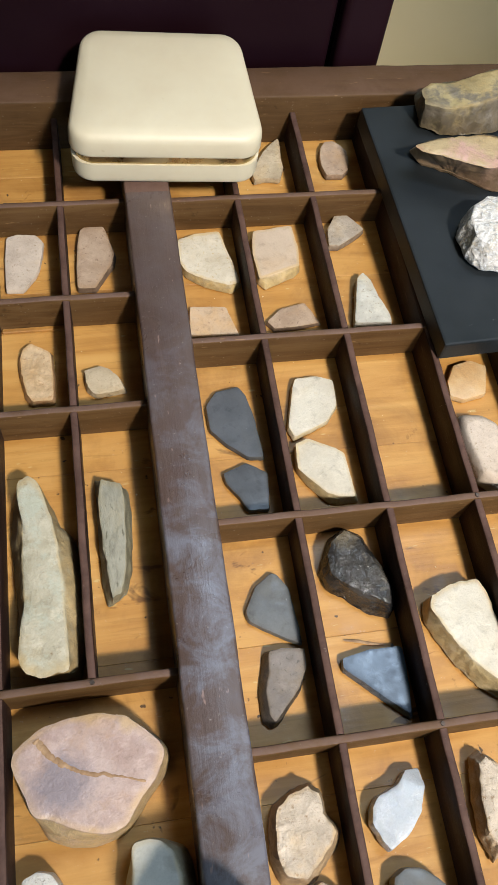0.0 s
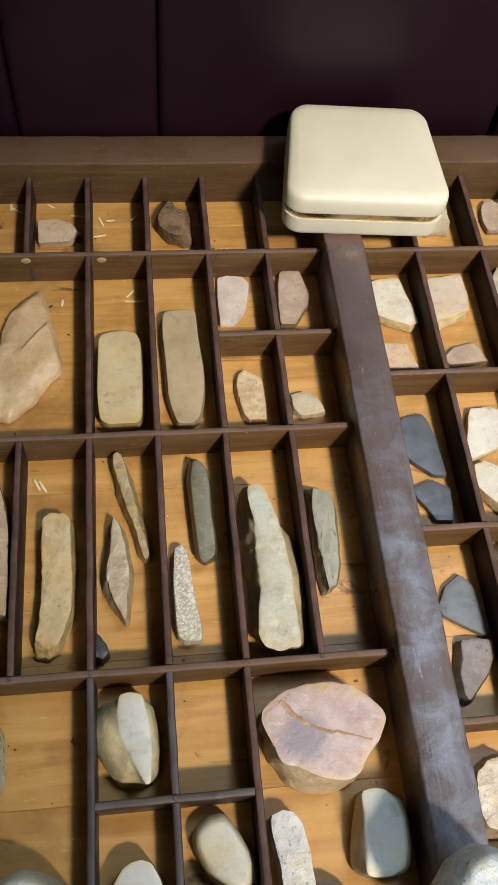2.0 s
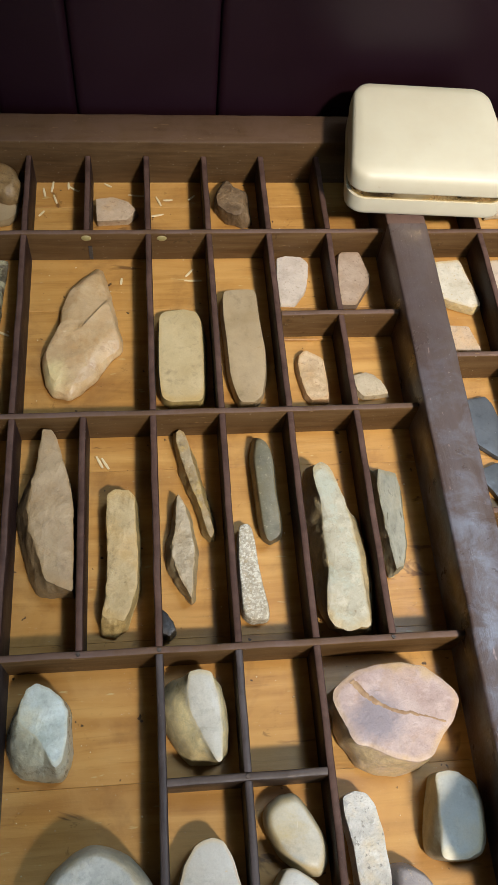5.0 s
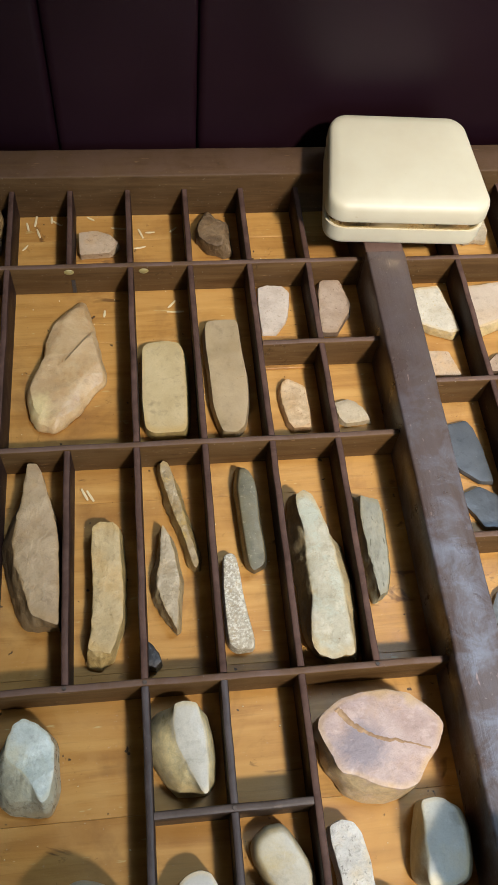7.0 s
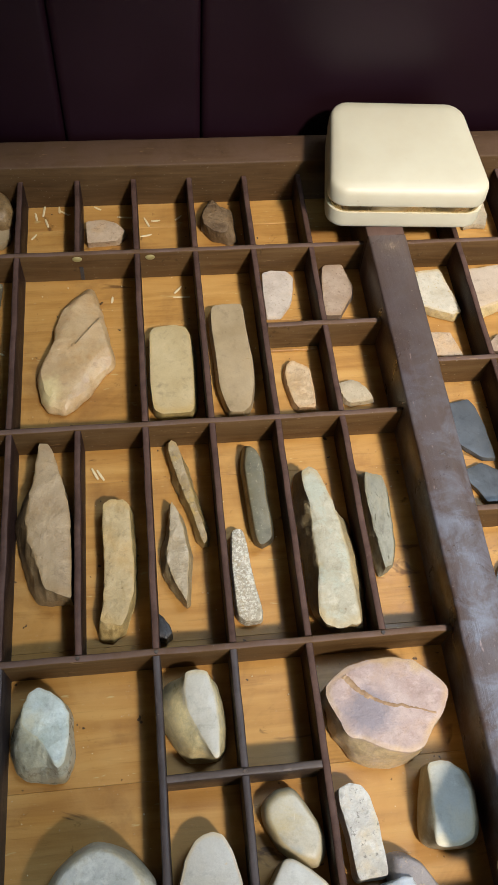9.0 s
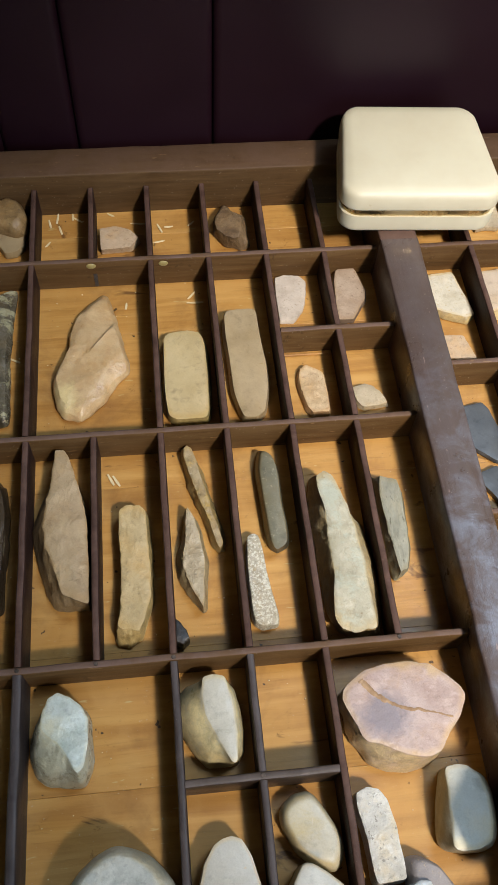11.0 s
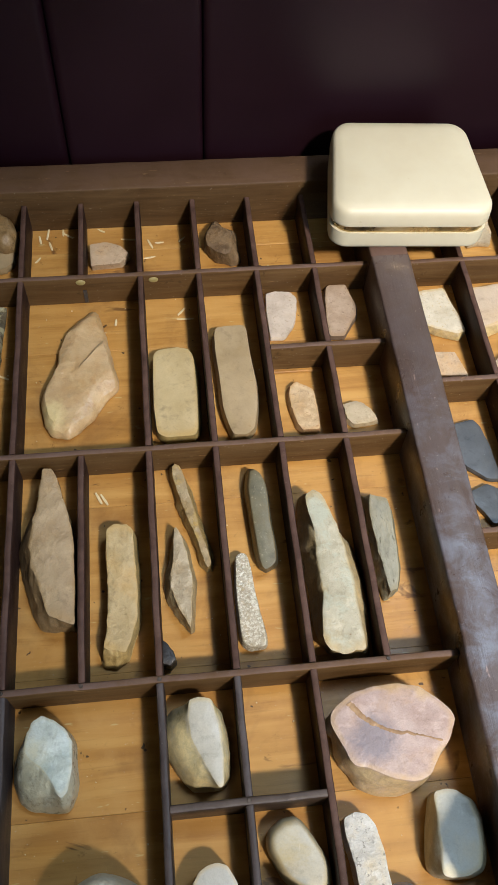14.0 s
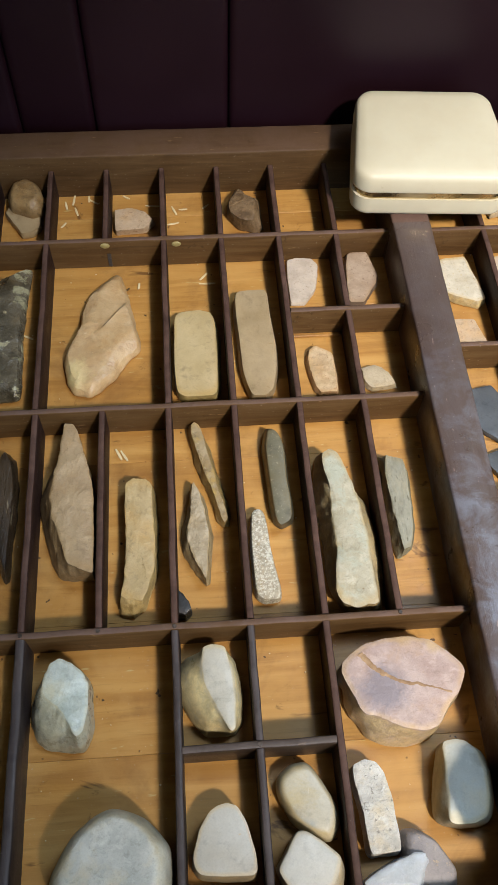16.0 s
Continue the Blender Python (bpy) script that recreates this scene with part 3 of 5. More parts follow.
# small nail heads where the strips cross
for nx, ny in ((-4, YD), (-3, YD), (-2, YD), (1, YD), (-1, YE), (4.80, YRC), (5.98, YRB)):
    bm = bmesh.new()
    bmesh.ops.create_cone(bm, cap_ends=True, segments=10, radius1=0.0011, radius2=0.0009, depth=0.0008)
    part("nail", bm, IRON, tray, at=(nx * P, ny * P, H + 0.0002))

# bottom boards
seams = (-7.7, -4.93, -3.16, -0.62, 2.33, 4.6, 6.0)
for s0, s1 in zip(seams, seams[1:]):
    part("plank", box(X_LEFT - RIMW, X_RIGHT + RIMW, s0 * P + 0.00005, s1 * P - 0.00005, -0.008, 0, 0.00012, 1), PINE, tray)

# ---- stones ----
# how a kind of stone is shaped: share of its outline that its upper face keeps, roundness of its shoulder, height of its waist,
# waviness, depth of struck scars in millimetres, passes that soften its corners
STYLES = {
    "flat": (0.955, 0.25, 0.45, 0.32, 0.22, 2),
    "smoothflat": (0.72, 0.8, 0.40, 0.25, 0.0, 10),
    "celt": (0.80, 0.55, 0.45, 0.18, 0.0, 6),
    "chip": (0.86, 0.3, 0.35, 0.40, 0.45, 2),
    "rough": (0.80, 0.2, 0.30, 0.55, 0.75, 1),
    "round": (0.55, 1.0, 0.42, 0.30, 0.0, 8),
    "chunk": (0.66, 0.6, 0.32, 0.55, 0.45, 3),
    "core": (0.70, 0.5, 0.35, 0.35, 0.25, 2),
    "block": (0.86, 0.2, 0.30, 0.45, 0.35, 3),
    "slabby": (0.92, 0.4, 0.40, 0.18, 0.0, 4),
}


def ray_out(corners, d):
    """How far a ray from the origin goes until it leaves a ring of corners."""
    best = 0.0
    for (ax, ay), (bx, by) in zip(corners, corners[1:] + corners[:1]):
        ex, ey = bx - ax, by - ay
        det = d[0] * -ey + ex * d[1]
        if abs(det) < 1e-9:
            continue
        far = (ax * -ey + ex * ay) / det
        at = (d[0] * ay - d[1] * ax) / det
        if -1e-6 <= at <= 1 + 1e-6 and far > best:
            best = far
    return best or max(math.hypot(*c) for c in corners) * 0.5


def stone(name, label, material, x, y, z, height, style, cuts, outline, face=None):
    """A stone lying on its support. outline: the corners of its waist round its centre, in millimetres; face: those of its upper
    face, which its flanks lead up to; cuts: further struck faces, by azimuth, elevation and how far out they lie."""
    stone.count += 1
    rnd = random.Random(stone.count * 17 + 5)
    off = Vector((rnd.uniform(-9, 9), rnd.uniform(-9, 9), rnd.uniform(-9, 9)))
    inset, shoulder, waist, waviness, scar, soften = STYLES[style]
    n = 144
    outline = list(outline)
    # the long way of the stone, so that its ends are divided as finely as its sides
    sxx, syy, sxy = sum(p[0] ** 2 for p in outline), sum(p[1] ** 2 for p in outline), sum(p[0] * p[1] for p in outline)
    turn = 0.5 * math.atan2(2 * sxy, sxx - syy)
    half = math.hypot((sxx - syy) / 2, sxy)
    slim = min(4.0, math.sqrt(((sxx + syy) / 2 + half) / max((sxx + syy) / 2 - half, 1e-6)))
    ways = []
    for i in range(n):
        a = 2 * math.pi * i / n
        u, v = slim * math.cos(a), math.sin(a)
        d = Vector((u * math.cos(turn) - v * math.sin(turn), u * math.sin(turn) + v * math.cos(turn)))
        ways.append(d.normalized())

    def ring_of(corners, chipped):
        ring = []
        for d in ways:
            p = d * ray_out(list(corners), d)
            w = Vector((p.x / 3.2, p.y / 3.2, 3.0)) + off
            ring.append(p * (1.0 + chipped * (noise.noise(w) + 0.6 * noise.noise(w * 2.7)) / max(p.length, 4.0)))
        for _ in range(soften):
            ring = [(ring[i - 1] + 2 * ring[i] + ring[(i + 1) % n]) / 4 for i in range(n)]
        return ring

    foot = ring_of(outline, 0.5 * waviness + 0.4 * scar)
    crest = ring_of(face, 0.5 * waviness + 0.5 * scar) if face else [p * inset for p in foot]
    top = 0.95 if face else 1.0 - 0.10 * (1 - shoulder)
    if face:
        waist *= 0.4
    levels = [(0.90, 0.0, None), (0.97, 0.10, None), (1.0, waist * 0.6, None)]
    if shoulder > 0.9:
        levels = [(0.60, 0.0, None), (0.82, 0.09, None), (0.95, 0.24, None)]
    rows = [([p * sc for p in foot], zf, 1.0) for sc, zf, _ in levels]
    steps = 9
    for k in range(steps + 1):
        u = k / steps
        arc = math.sin(u * math.pi / 2)
        zf = waist + (top - waist) * (u * (1 - shoulder) + arc * shoulder)
        out = u * (1 - shoulder) + (1 - math.cos(u * math.pi / 2)) * shoulder
        rows.append(([f.lerp(c, out) for f, c in zip(foot, crest)], zf, 1.0 if u < 0.95 else 0.45))
    for sc in (0.95, 0.86, 0.75, 0.64, 0.52, 0.40, 0.28, 0.16, 0.06):
        rows.append(([p * sc for p in crest], top + (1.0 - top) * math.sqrt(1 - sc * sc), 0.3 if sc > 0.9 else 0.0))
    h = height
    bm = bmesh.new()
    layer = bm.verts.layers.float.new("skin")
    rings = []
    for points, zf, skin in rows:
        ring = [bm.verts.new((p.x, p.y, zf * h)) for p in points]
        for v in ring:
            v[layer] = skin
        rings.append(ring)
    for a, b in zip(rings, rings[1:]):
        for i in range(n):
            j = (i + 1) % n
            bm.faces.new((a[i], a[j], b[j], b[i]))
    bm.faces.new(list(reversed(rings[0])))
    bm.faces.new(rings[-1])
    # struck faces
    fresh = set()
    bm.verts.index_update()
    for order, (az, el, share) in enumerate(c for c in cuts if len(c) == 3):
        nrm = Vector((math.cos(radians(az)) * math.cos(radians(el)), math.sin(radians(az)) * math.cos(radians(el)), math.sin(radians(el))))
        far = max(v.co.dot(nrm) for v in bm.verts)
        mid = h * 0.4 * nrm.z
        cut = mid + (far - mid) * share
        for v in bm.verts:
            d = v.co.dot(nrm) - cut
            if d > 0 and v.co.z > 0.3 * h:
                v.co -= nrm * d
                if order == 0:
                    fresh.add(v.index)
    for az, at, drop, soft in (c for c in cuts if len(c) == 4):
        for v in bm.verts:
            out = v.co.x * math.cos(radians(az)) + v.co.y * math.sin(radians(az)) - at
            along = v.co.x * math.sin(radians(az)) - v.co.y * math.cos(radians(az))
            v.co.z -= drop * min(1.0, max(0.0, out / soft)) * min(1.0, max(0.0, along / 12 + 0.5)) * max(0.0, v.co.z / h - 0.25)
    bm.normal_update()
    small = min(1.0, h / 9)
    moves = []
    for v in bm.verts:
        c = v.co
        d = waviness * (0.75 * noise.noise(c / 12 + off) + 0.42 * noise.noise(c / 5 + off * 2) + 0.24 * noise.noise(c / 2 + off))
        if scar:
            # shallow bowls with ridges between them, deeper on the flanks
            bent = c + 2.2 * noise.noise_vector(c / 6 + off)
            bowl = noise.voronoi(bent / 7.5 + off)[0]
            steep = 0.28 + 0.72 * v[layer]
            d -= scar * steep * max(0.0, 0.75 - bowl[0]) * 1.5
            d += 0.35 * scar * (noise.noise(c / 1.3 + off) if v[layer] > 0.5 else 0.4 * noise.noise(c / 1.6 + off))
        moves.append(v.normal * d * small)
    for v, m in zip(bm.verts, moves):
        v.co += m
    low = min(v.co.z for v in bm.verts)
    for v in bm.verts:
        v.co.z -= low
    bmesh.ops.recalc_face_normals(bm, faces=bm.faces)
    bm.normal_update()
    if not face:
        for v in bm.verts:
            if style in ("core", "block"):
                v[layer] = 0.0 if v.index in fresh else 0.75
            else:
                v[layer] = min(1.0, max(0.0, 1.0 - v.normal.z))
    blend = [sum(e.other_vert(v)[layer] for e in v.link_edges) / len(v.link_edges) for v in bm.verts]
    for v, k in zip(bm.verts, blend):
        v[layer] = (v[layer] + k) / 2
        v.co *= MM
    ob = part(name, bm, material, at=(x * MM, y * MM, TOP + z * MM + 0.0001))
    tagged(ob, label, name.replace("_", " "))
    return smooth(ob, 30 if scar else 50)


stone.count = 0
stone("stone_flake", "pale buff stone flake lying in a back compartment", BUFF, -200.4, 160.8, -22.5, 4.7, "flat", (),
      ((-9.8, 0.7), (-9.6, -4.2), (-6.9, -9.5), (-0.6, -8.9), (4.5, -8.4), (10.6, -6.6), (10.5, -0.7), (10.4, 4.6), (5.8, 7.9), (0.6, 8.9), (-5, 9.4), (-10.8, 6.7)))
stone("pebble", "rounded brown pebble resting against a smaller stone", BROWN, -161, 175.5, -22.5, 17.2, "round", (),
      ((-10.4, -8.6), (4.2, -15), (10.3, -11.9), (12.3, -3), (8, 9.4), (-1.5, 16.7), (-10.1, 11.3), (-12.9, 1.2)))
stone("stone_flake", "dull grey-tan flat stone under a brown pebble", GREYBROWN, -161.5, 163.6, -22.5, 6.3, "flat", (),
      ((-2.4, -15.2), (4.6, -14.1), (9.6, -9.2), (9.8, 6.4), (2.9, 12.7), (-9.9, 14.8), (-14.5, 4.7)))
stone("stone_flake", "pinkish buff angular stone flake with wood shavings", PINKBUFF, -91.4, 159, -22.5, 6.3, "flat", (),
      ((-12.1, -10.2), (7.7, -8.8), (13.9, -1.4), (7.7, 6.8), (-1.4, 10.5), (-13.1, 9.2)),
      ((-12, -11.1), (6.6, -9.7), (12.4, -1.3), (7, 5.4), (-1.4, 9.1), (-12.7, 7.8)))
stone("rough_stone", "dark brown lumpy stone with pitted surface", DARKBROWN, -19.7, 161.1, -22.5, 12.5, "rough", (),
      ((-10, -0.9), (-3.9, -10.5), (6.9, -15.5), (13.7, -12.5), (12.6, 2.2), (12.7, 14.8), (4.4, 13.4), (0.2, 26.2), (-3.7, 24.5), (-10.1, 11.6)),
      ((-8.7, -5.1), (-4, -10.8), (2.3, -14.5), (6.1, -13), (7.5, -3.2), (8.4, 5.2), (3.2, 9.5), (-1.3, 15.4), (-4.4, 13.8), (-9.1, 2.7)))
stone("flint_tool", "large dark grey chipped flint blade with glossy scars", FLINT, -171.7, 71, -22.5, 9.4, "chip", ((150,55,.75),(20,66,.7)),
      ((-2.9, 40.7), (-12.1, 30.9), (-23.7, 13.7), (-25.4, -14.7), (-19, -45.3), (-4.5, -51.9), (15.4, -50.7), (15.1, -33.8), (13.9, -6.3), (14.8, 18.5), (16.8, 50), (11.7, 49)))
stone("flint_tool", "honey-tan translucent flint tool with a notched waist", HONEY, -111.6, 63.3, -22.5, 9.5, "chip", ((330,70,.85),(160,66,.88),(142,1,2.6,1.6)),
      ((0.2, 42.2), (-7.3, 33.8), (-12.2, 19.3), (-12.6, 7.4), (-16, -1.8), (-20.4, -10.8), (-21.8, -17.5), (-19.1, -33.1), (-14.8, -40.9), (-5.2, -43), (1.4, -38.6), (9.3, -30.3), (15.6, -19.6), (23.3, -12), (23.9, -5.1), (19, 17.7), (15.6, 35.1), (12.1, 47.5), (8.8, 50)))
stone("polished_axe", "cream polished stone axe head with rounded end", CREAM, -54.9, 47, -22.5, 8.8, "slabby", (),
      ((-13.9, -10.2), (-12.6, -28.8), (-7.5, -32.8), (10.3, -32.3), (13.3, -26.2), (15, 14.5), (12.4, 25.4), (9.8, 29.9), (2.4, 31.7), (-10, 30.2), (-12.9, 26.7)),
      ((-13.3, -11.2), (-12.2, -29.3), (-7.4, -32.4), (8.5, -32.4), (10.7, -30.6), (12.1, 0.9), (11.7, 22), (9.4, 28.1), (2.3, 30.4), (-9.6, 28.9), (-12.3, 25.6)))
stone("polished_axe", "grey-brown polished stone axe head, long and narrow", GREYBROWN, -20.1, 52, -22.5, 9.4, "slabby", (),
      ((-11.1, 20.3), (-10.2, 3), (-9.9, -18.5), (-7.4, -30), (-4.8, -39.1), (3.9, -39.6), (9.5, -33.6), (12.9, -19), (13.8, -2.5), (11.6, 19.1), (11.3, 40.7), (-0.6, 40.8), (-8.4, 40.3), (-10.8, 35.9)),
      ((-9.8, 19.1), (-8.9, 1.8), (-8.5, -20.9), (-6.6, -31), (-4.2, -38.9), (3.2, -39.4), (8.1, -35.7), (11.4, -20), (12.2, -3.5), (10.7, 18), (10.4, 38.6), (-0.8, 39.1), (-7.9, 38.1), (-9.5, 34.6)))
stone("stone_flake", "chalky white angular stone flake", CHALK, 14.7, 104.4, -22.5, 3.7, "flat", (),
      ((-10.1, 0), (-10, -20.8), (-0.9, -21.2), (6, -12.3), (8.3, -6), (11.2, 10.7), (7.2, 16.3), (-2.8, 17.6), (-9, 15.7)))
stone("stone_flake", "pinkish brown angular stone flake", TAUPE, 51.6, 104, -22.5, 5, "flat", (),
      ((-9.5, 10), (-10.2, -5.6), (-10.4, -22), (-0.2, -22.6), (3.6, -16.5), (10.3, -6.7), (11.8, 1), (9.4, 9), (7, 19.9), (-2.9, 21.7), (-7.3, 19.2)),
      ((-7.9, 9.2), (-9.6, -6.3), (-9.9, -22), (-0.8, -22.4), (2.9, -16.6), (9.1, -6.7), (10.6, 0.4), (8.6, 8.4), (6.3, 18.7), (-2.8, 20.2), (-6.5, 17.1)))
stone("flint_flake", "orange-buff flint flake with scalloped edge", ORANGEBUFF, 18.2, 33.8, -22.5, 5, "chip", (),
      ((-9.1, 4.3), (-7.6, -5.5), (-5.9, -14.4), (-2.8, -18.9), (8.5, -18.5), (9.7, -6.4), (9, 2.6), (8.5, 10.7), (3, 14.4), (-2.3, 17), (-6.3, 14.9), (-8.5, 10)),
      ((-7.1, 1.8), (-6.1, -6.1), (-4.6, -13.9), (-2, -18.2), (7.6, -17.8), (8.6, -6.9), (8.1, 2.1), (7.6, 9.5), (2.8, 13.2), (-2.2, 15.5), (-5.5, 13.2), (-7.2, 7.5)))
stone("flint_flake", "small pale buff flint flake", BUFF, 51.1, 25, -22.5, 5, "chip", (),
      ((-9.3, -3.9), (-4.9, -8), (10.9, -6.6), (10.7, -5), (7.4, 2.9), (2.6, 7.7), (-1.8, 9.3), (-9.9, 7.3)),
      ((-8.4, -3.4), (-4.9, -8), (6.6, -6.9), (9.5, -5.1), (6.6, 2), (2.1, 6.7), (-2.1, 8.3), (-9.4, 6.2)))
stone("stone_axe", "pale green rough stone axe blank", PALEGREEN, -181.2, -74.6, -22.5, 11, "rough", (),
      ((-1.6, 30.1), (-6, 30.3), (-10.2, 20.4), (-7.7, -0.4), (-5.5, -14.9), (-3, -32.7), (1.8, -35.3), (7, -35.4), (7.5, -15), (7.4, 0.4), (7.6, 20.5), (2.9, 32.3)))
stone("slate_point", "dark brown splintery slate point", SPLINTER, -158.9, -52.2, -22.5, 12.5, "rough", (),
      ((-10.2, 16.4), (-6.9, -15.2), (-2.8, -30.2), (1.3, -39), (3.8, -36.1), (3.5, -21.4), (4.9, -3), (4.9, 16.3), (2.2, 33), (-4.3, 40.5), (-9.7, 33)),
      ((-5.8, 12.5), (-2.7, -16.9), (0.6, -30.2), (3.3, -36.6), (2.8, -23), (3.7, -6.4), (4, 12.5), (1.7, 27.1), (-2.3, 33.8), (-5.3, 27.2)))
stone("flaked_stone", "large tan layered stone blade with a blunt end", TANGREY, -124.2, -45.6, -22.5, 18, "rough", (),
      ((-7.6, 30.8), (-11.3, 22.5), (-15, 13.2), (-18.9, -0.6), (-16.1, -14.4), (-13.2, -25.1), (-10.4, -35.6), (-6.1, -44.3), (0.2, -46.4), (9.5, -45.6), (13, -47.5), (12.6, -16.9), (12.1, -0.7), (9.4, 12.5), (5, 26.1), (2.1, 38.1), (-0.6, 43), (-4.4, 43.3), (-7.2, 39.6)),
      ((-5.8, 29), (-7, 17.6), (-9.4, 6.5), (-10.8, -4.3), (-9.2, -15.1), (-5.7, -24), (-3, -34.3), (-0.4, -42), (13.1, -48.2), (12.9, -31.9), (12.2, -3), (9.8, 10), (5.9, 23.5), (2.6, 35.4), (-0.1, 40.9), (-5, 39.8)))
stone("flaked_stone", "tan blocky stone blade with a broken tip", TAN, -89.9, -71.2, -22.5, 12.5, "rough", (),
      ((-7.7, 20.7), (-7.2, 9.9), (-7.2, -11), (-7.9, -24.3), (-9.4, -31.6), (-11.4, -36.4), (-9.3, -40.1), (-2.4, -41), (3, -37.4), (6.6, -27.8), (9.6, -16.2), (10.1, -6), (10.3, 8.2), (9.5, 22.9), (8.7, 29.9), (4.3, 33.8), (-3.1, 34.2), (-6.9, 31.8)),
      ((-7, 21.6), (-6.5, 8.9), (-6.4, -11.9), (-7.3, -25.1), (-9.1, -33.1), (2.2, -36.2), (5.3, -29.2), (8.2, -19.5), (8.7, -6), (8.2, 8), (7.7, 28.1), (4.4, 32), (-2.1, 32.4), (-6.2, 29.8)))
stone("stone_point", "thin brown twisted stone splinter", SPLINT, -51.9, -33.8, -22.5, 9.4, "rough", (),
      ((-10, 25.8), (-8.6, 17.7), (-7.3, 6.7), (-4, -2.2), (-1, -10), (1.1, -17.7), (3.1, -27), (6.5, -32.3), (9.5, -31), (11.1, -25.7), (9.9, -18.2), (7.5, -8.7), (4.8, 3), (2.3, 15), (-0.2, 22.4), (-3.3, 30.7), (-6.7, 32.2), (-9.8, 33)),
      ((-8.6, 23), (-6.8, 15.9), (-4.8, 6), (-1.9, -2.8), (1, -11.5), (3.2, -19.9), (5.1, -28.6), (7.1, -32.8), (8.9, -28.8), (8, -23), (5.2, -13.6), (2.9, -2.1), (0.4, 9.6), (-1.5, 20.6), (-3.8, 29.1), (-6.4, 30.4), (-8.2, 28.5)))
stone("stone_point", "grey-tan chipped leaf-shaped stone point", LEAFGREY, -59.3, -67.9, -22.5, 11, "rough", (),
      ((-4, 17.8), (-5.7, 11.5), (-8, 2.6), (-9, -4.5), (-7.4, -13.3), (-3.7, -20.4), (0.8, -27.5), (3.5, -30.2), (5.5, -27.8), (7, -14.2), (8.4, -2), (6.9, 7.1), (4.6, 20.1), (1.6, 24.9), (-1.2, 28.5), (-3.3, 26.2)),
      ((-2.8, 16.9), (-3.6, 7.9), (-4.9, -0.1), (-5.4, -6.2), (-4.4, -12.3), (-1.5, -19.3), (1.8, -27), (3.6, -30.5), (4.9, -17.2), (6.4, -5.2), (5.2, 3.4), (3.2, 15.6), (0.9, 23.2), (-1.1, 26.5), (-2.3, 24.3)))
stone("whetstone", "dark olive-grey smooth finger-shaped stone", OLIVE, -14.4, -41.2, -22.5, 11, "celt", (),
      ((-7.5, 22.5), (-6.8, 10.5), (-6.2, -3), (-5.7, -16.1), (-4.4, -24.4), (-0.5, -27.4), (5.5, -24.5), (7.2, -20.6), (6.7, -12.2), (5.7, 1), (5.9, 14.5), (5.5, 22.5), (2.7, 29.7), (-1.4, 32.5), (-4.4, 35.5)),
      ((-5.4, 18.1), (-5.1, 6.4), (-4.5, -6.8), (-4, -19.4), (-3, -27), (-1.1, -28.9), (3.2, -26.5), (5, -23.6), (5.1, -13.4), (4.1, -0.2), (4.5, 13.2), (4.1, 21.2), (1.9, 27.7), (-1.3, 30.3), (-3.5, 28.8)))
stone("stone_chisel", "speckled grey granular stone chisel", GRANITE, -25.2, -85.9, -22.5, 7.8, "smoothflat", (),
      ((-7.1, 10), (-7.1, -5.6), (-6.9, -19.7), (-2.2, -23.3), (5, -22.8), (7.3, -21.5), (7, -15.7), (4.9, -4.6), (3.5, 7.6), (2.8, 18.2), (1.6, 27), (-1.3, 28.5), (-5.5, 26.9)),
      ((-6.2, 9.4), (-6.1, -6.1), (-5.9, -19.4), (-1.9, -22.4), (3.9, -23.3), (6.3, -21), (6, -16.1), (4, -5), (2.8, 7.1), (2.2, 17.7), (1.1, 25.9), (-1.4, 27.3), (-5, 25.9)))
stone("stone_axe", "large pale green-cream rough stone axe", GREENCREAM, 16.1, -73.7, -22.5, 19, "rough", (),
      ((-11.1, 34.4), (-12.3, 19.3), (-11.5, 4.6), (-10.2, -9.6), (-10.9, -25), (-8.8, -33.4), (-4.9, -40.2), (1.9, -44.3), (15.7, -43.8), (15.6, -41.6), (19.9, -25), (20.2, -9.5), (18.4, 3), (15.8, 17.8), (10.1, 24.3), (6.5, 33.9), (2.7, 42.7), (-3.4, 45.6), (-8.1, 48.8)),
      ((-7.7, 33.1), (-5.3, 21.8), (-5.9, 10.9), (-6.2, -1.5), (-6, -15.2), (-7.9, -25.1), (-9, -36.5), (-6.8, -43), (-0.4, -46.5), (11.5, -44.1), (11.2, -28), (10.8, -14.6), (10.5, -2.5), (9.1, 10.9), (7.4, 21.9), (4.6, 32.4), (1.6, 40.6), (-1.9, 43.8), (-6.7, 41.6)))
stone("stone_chisel", "grey-green slate chisel leaning on a divider", GREENGREY, 49.1, -60.9, -22.5, 11, "rough", (),
      ((-6.8, 24.5), (-7, 1.6), (-6.3, -20.2), (-5.1, -28.1), (0.1, -26.7), (3.8, -23.2), (7, -12.7), (8.3, 1.8), (9.1, 14.9), (8.4, 27.5), (-3.2, 31.6), (-7.1, 34.4)),
      ((-5.8, 16.7), (-5.1, -2), (-3.7, -16.5), (-3, -27), (1.4, -25.6), (4.3, -15.2), (5.6, -0.8), (6.2, 14.1), (5.7, 26.6), (-3.7, 29.7)))
stone("slate_flake", "small black slate chip tucked under a divider", BLACK, -68.3, -109.3, -22.5, 11, "flat", (),
      ((-1.9, 7.7), (-3.4, 5.9), (-3.2, 2.2), (-3.5, -0.9), (-2.6, -5), (-0.2, -5.6), (1.6, -6.3), (2.9, -4.9), (4.8, -3.3), (3.6, 0.9), (1.8, 3.4), (0.2, 5.8)))
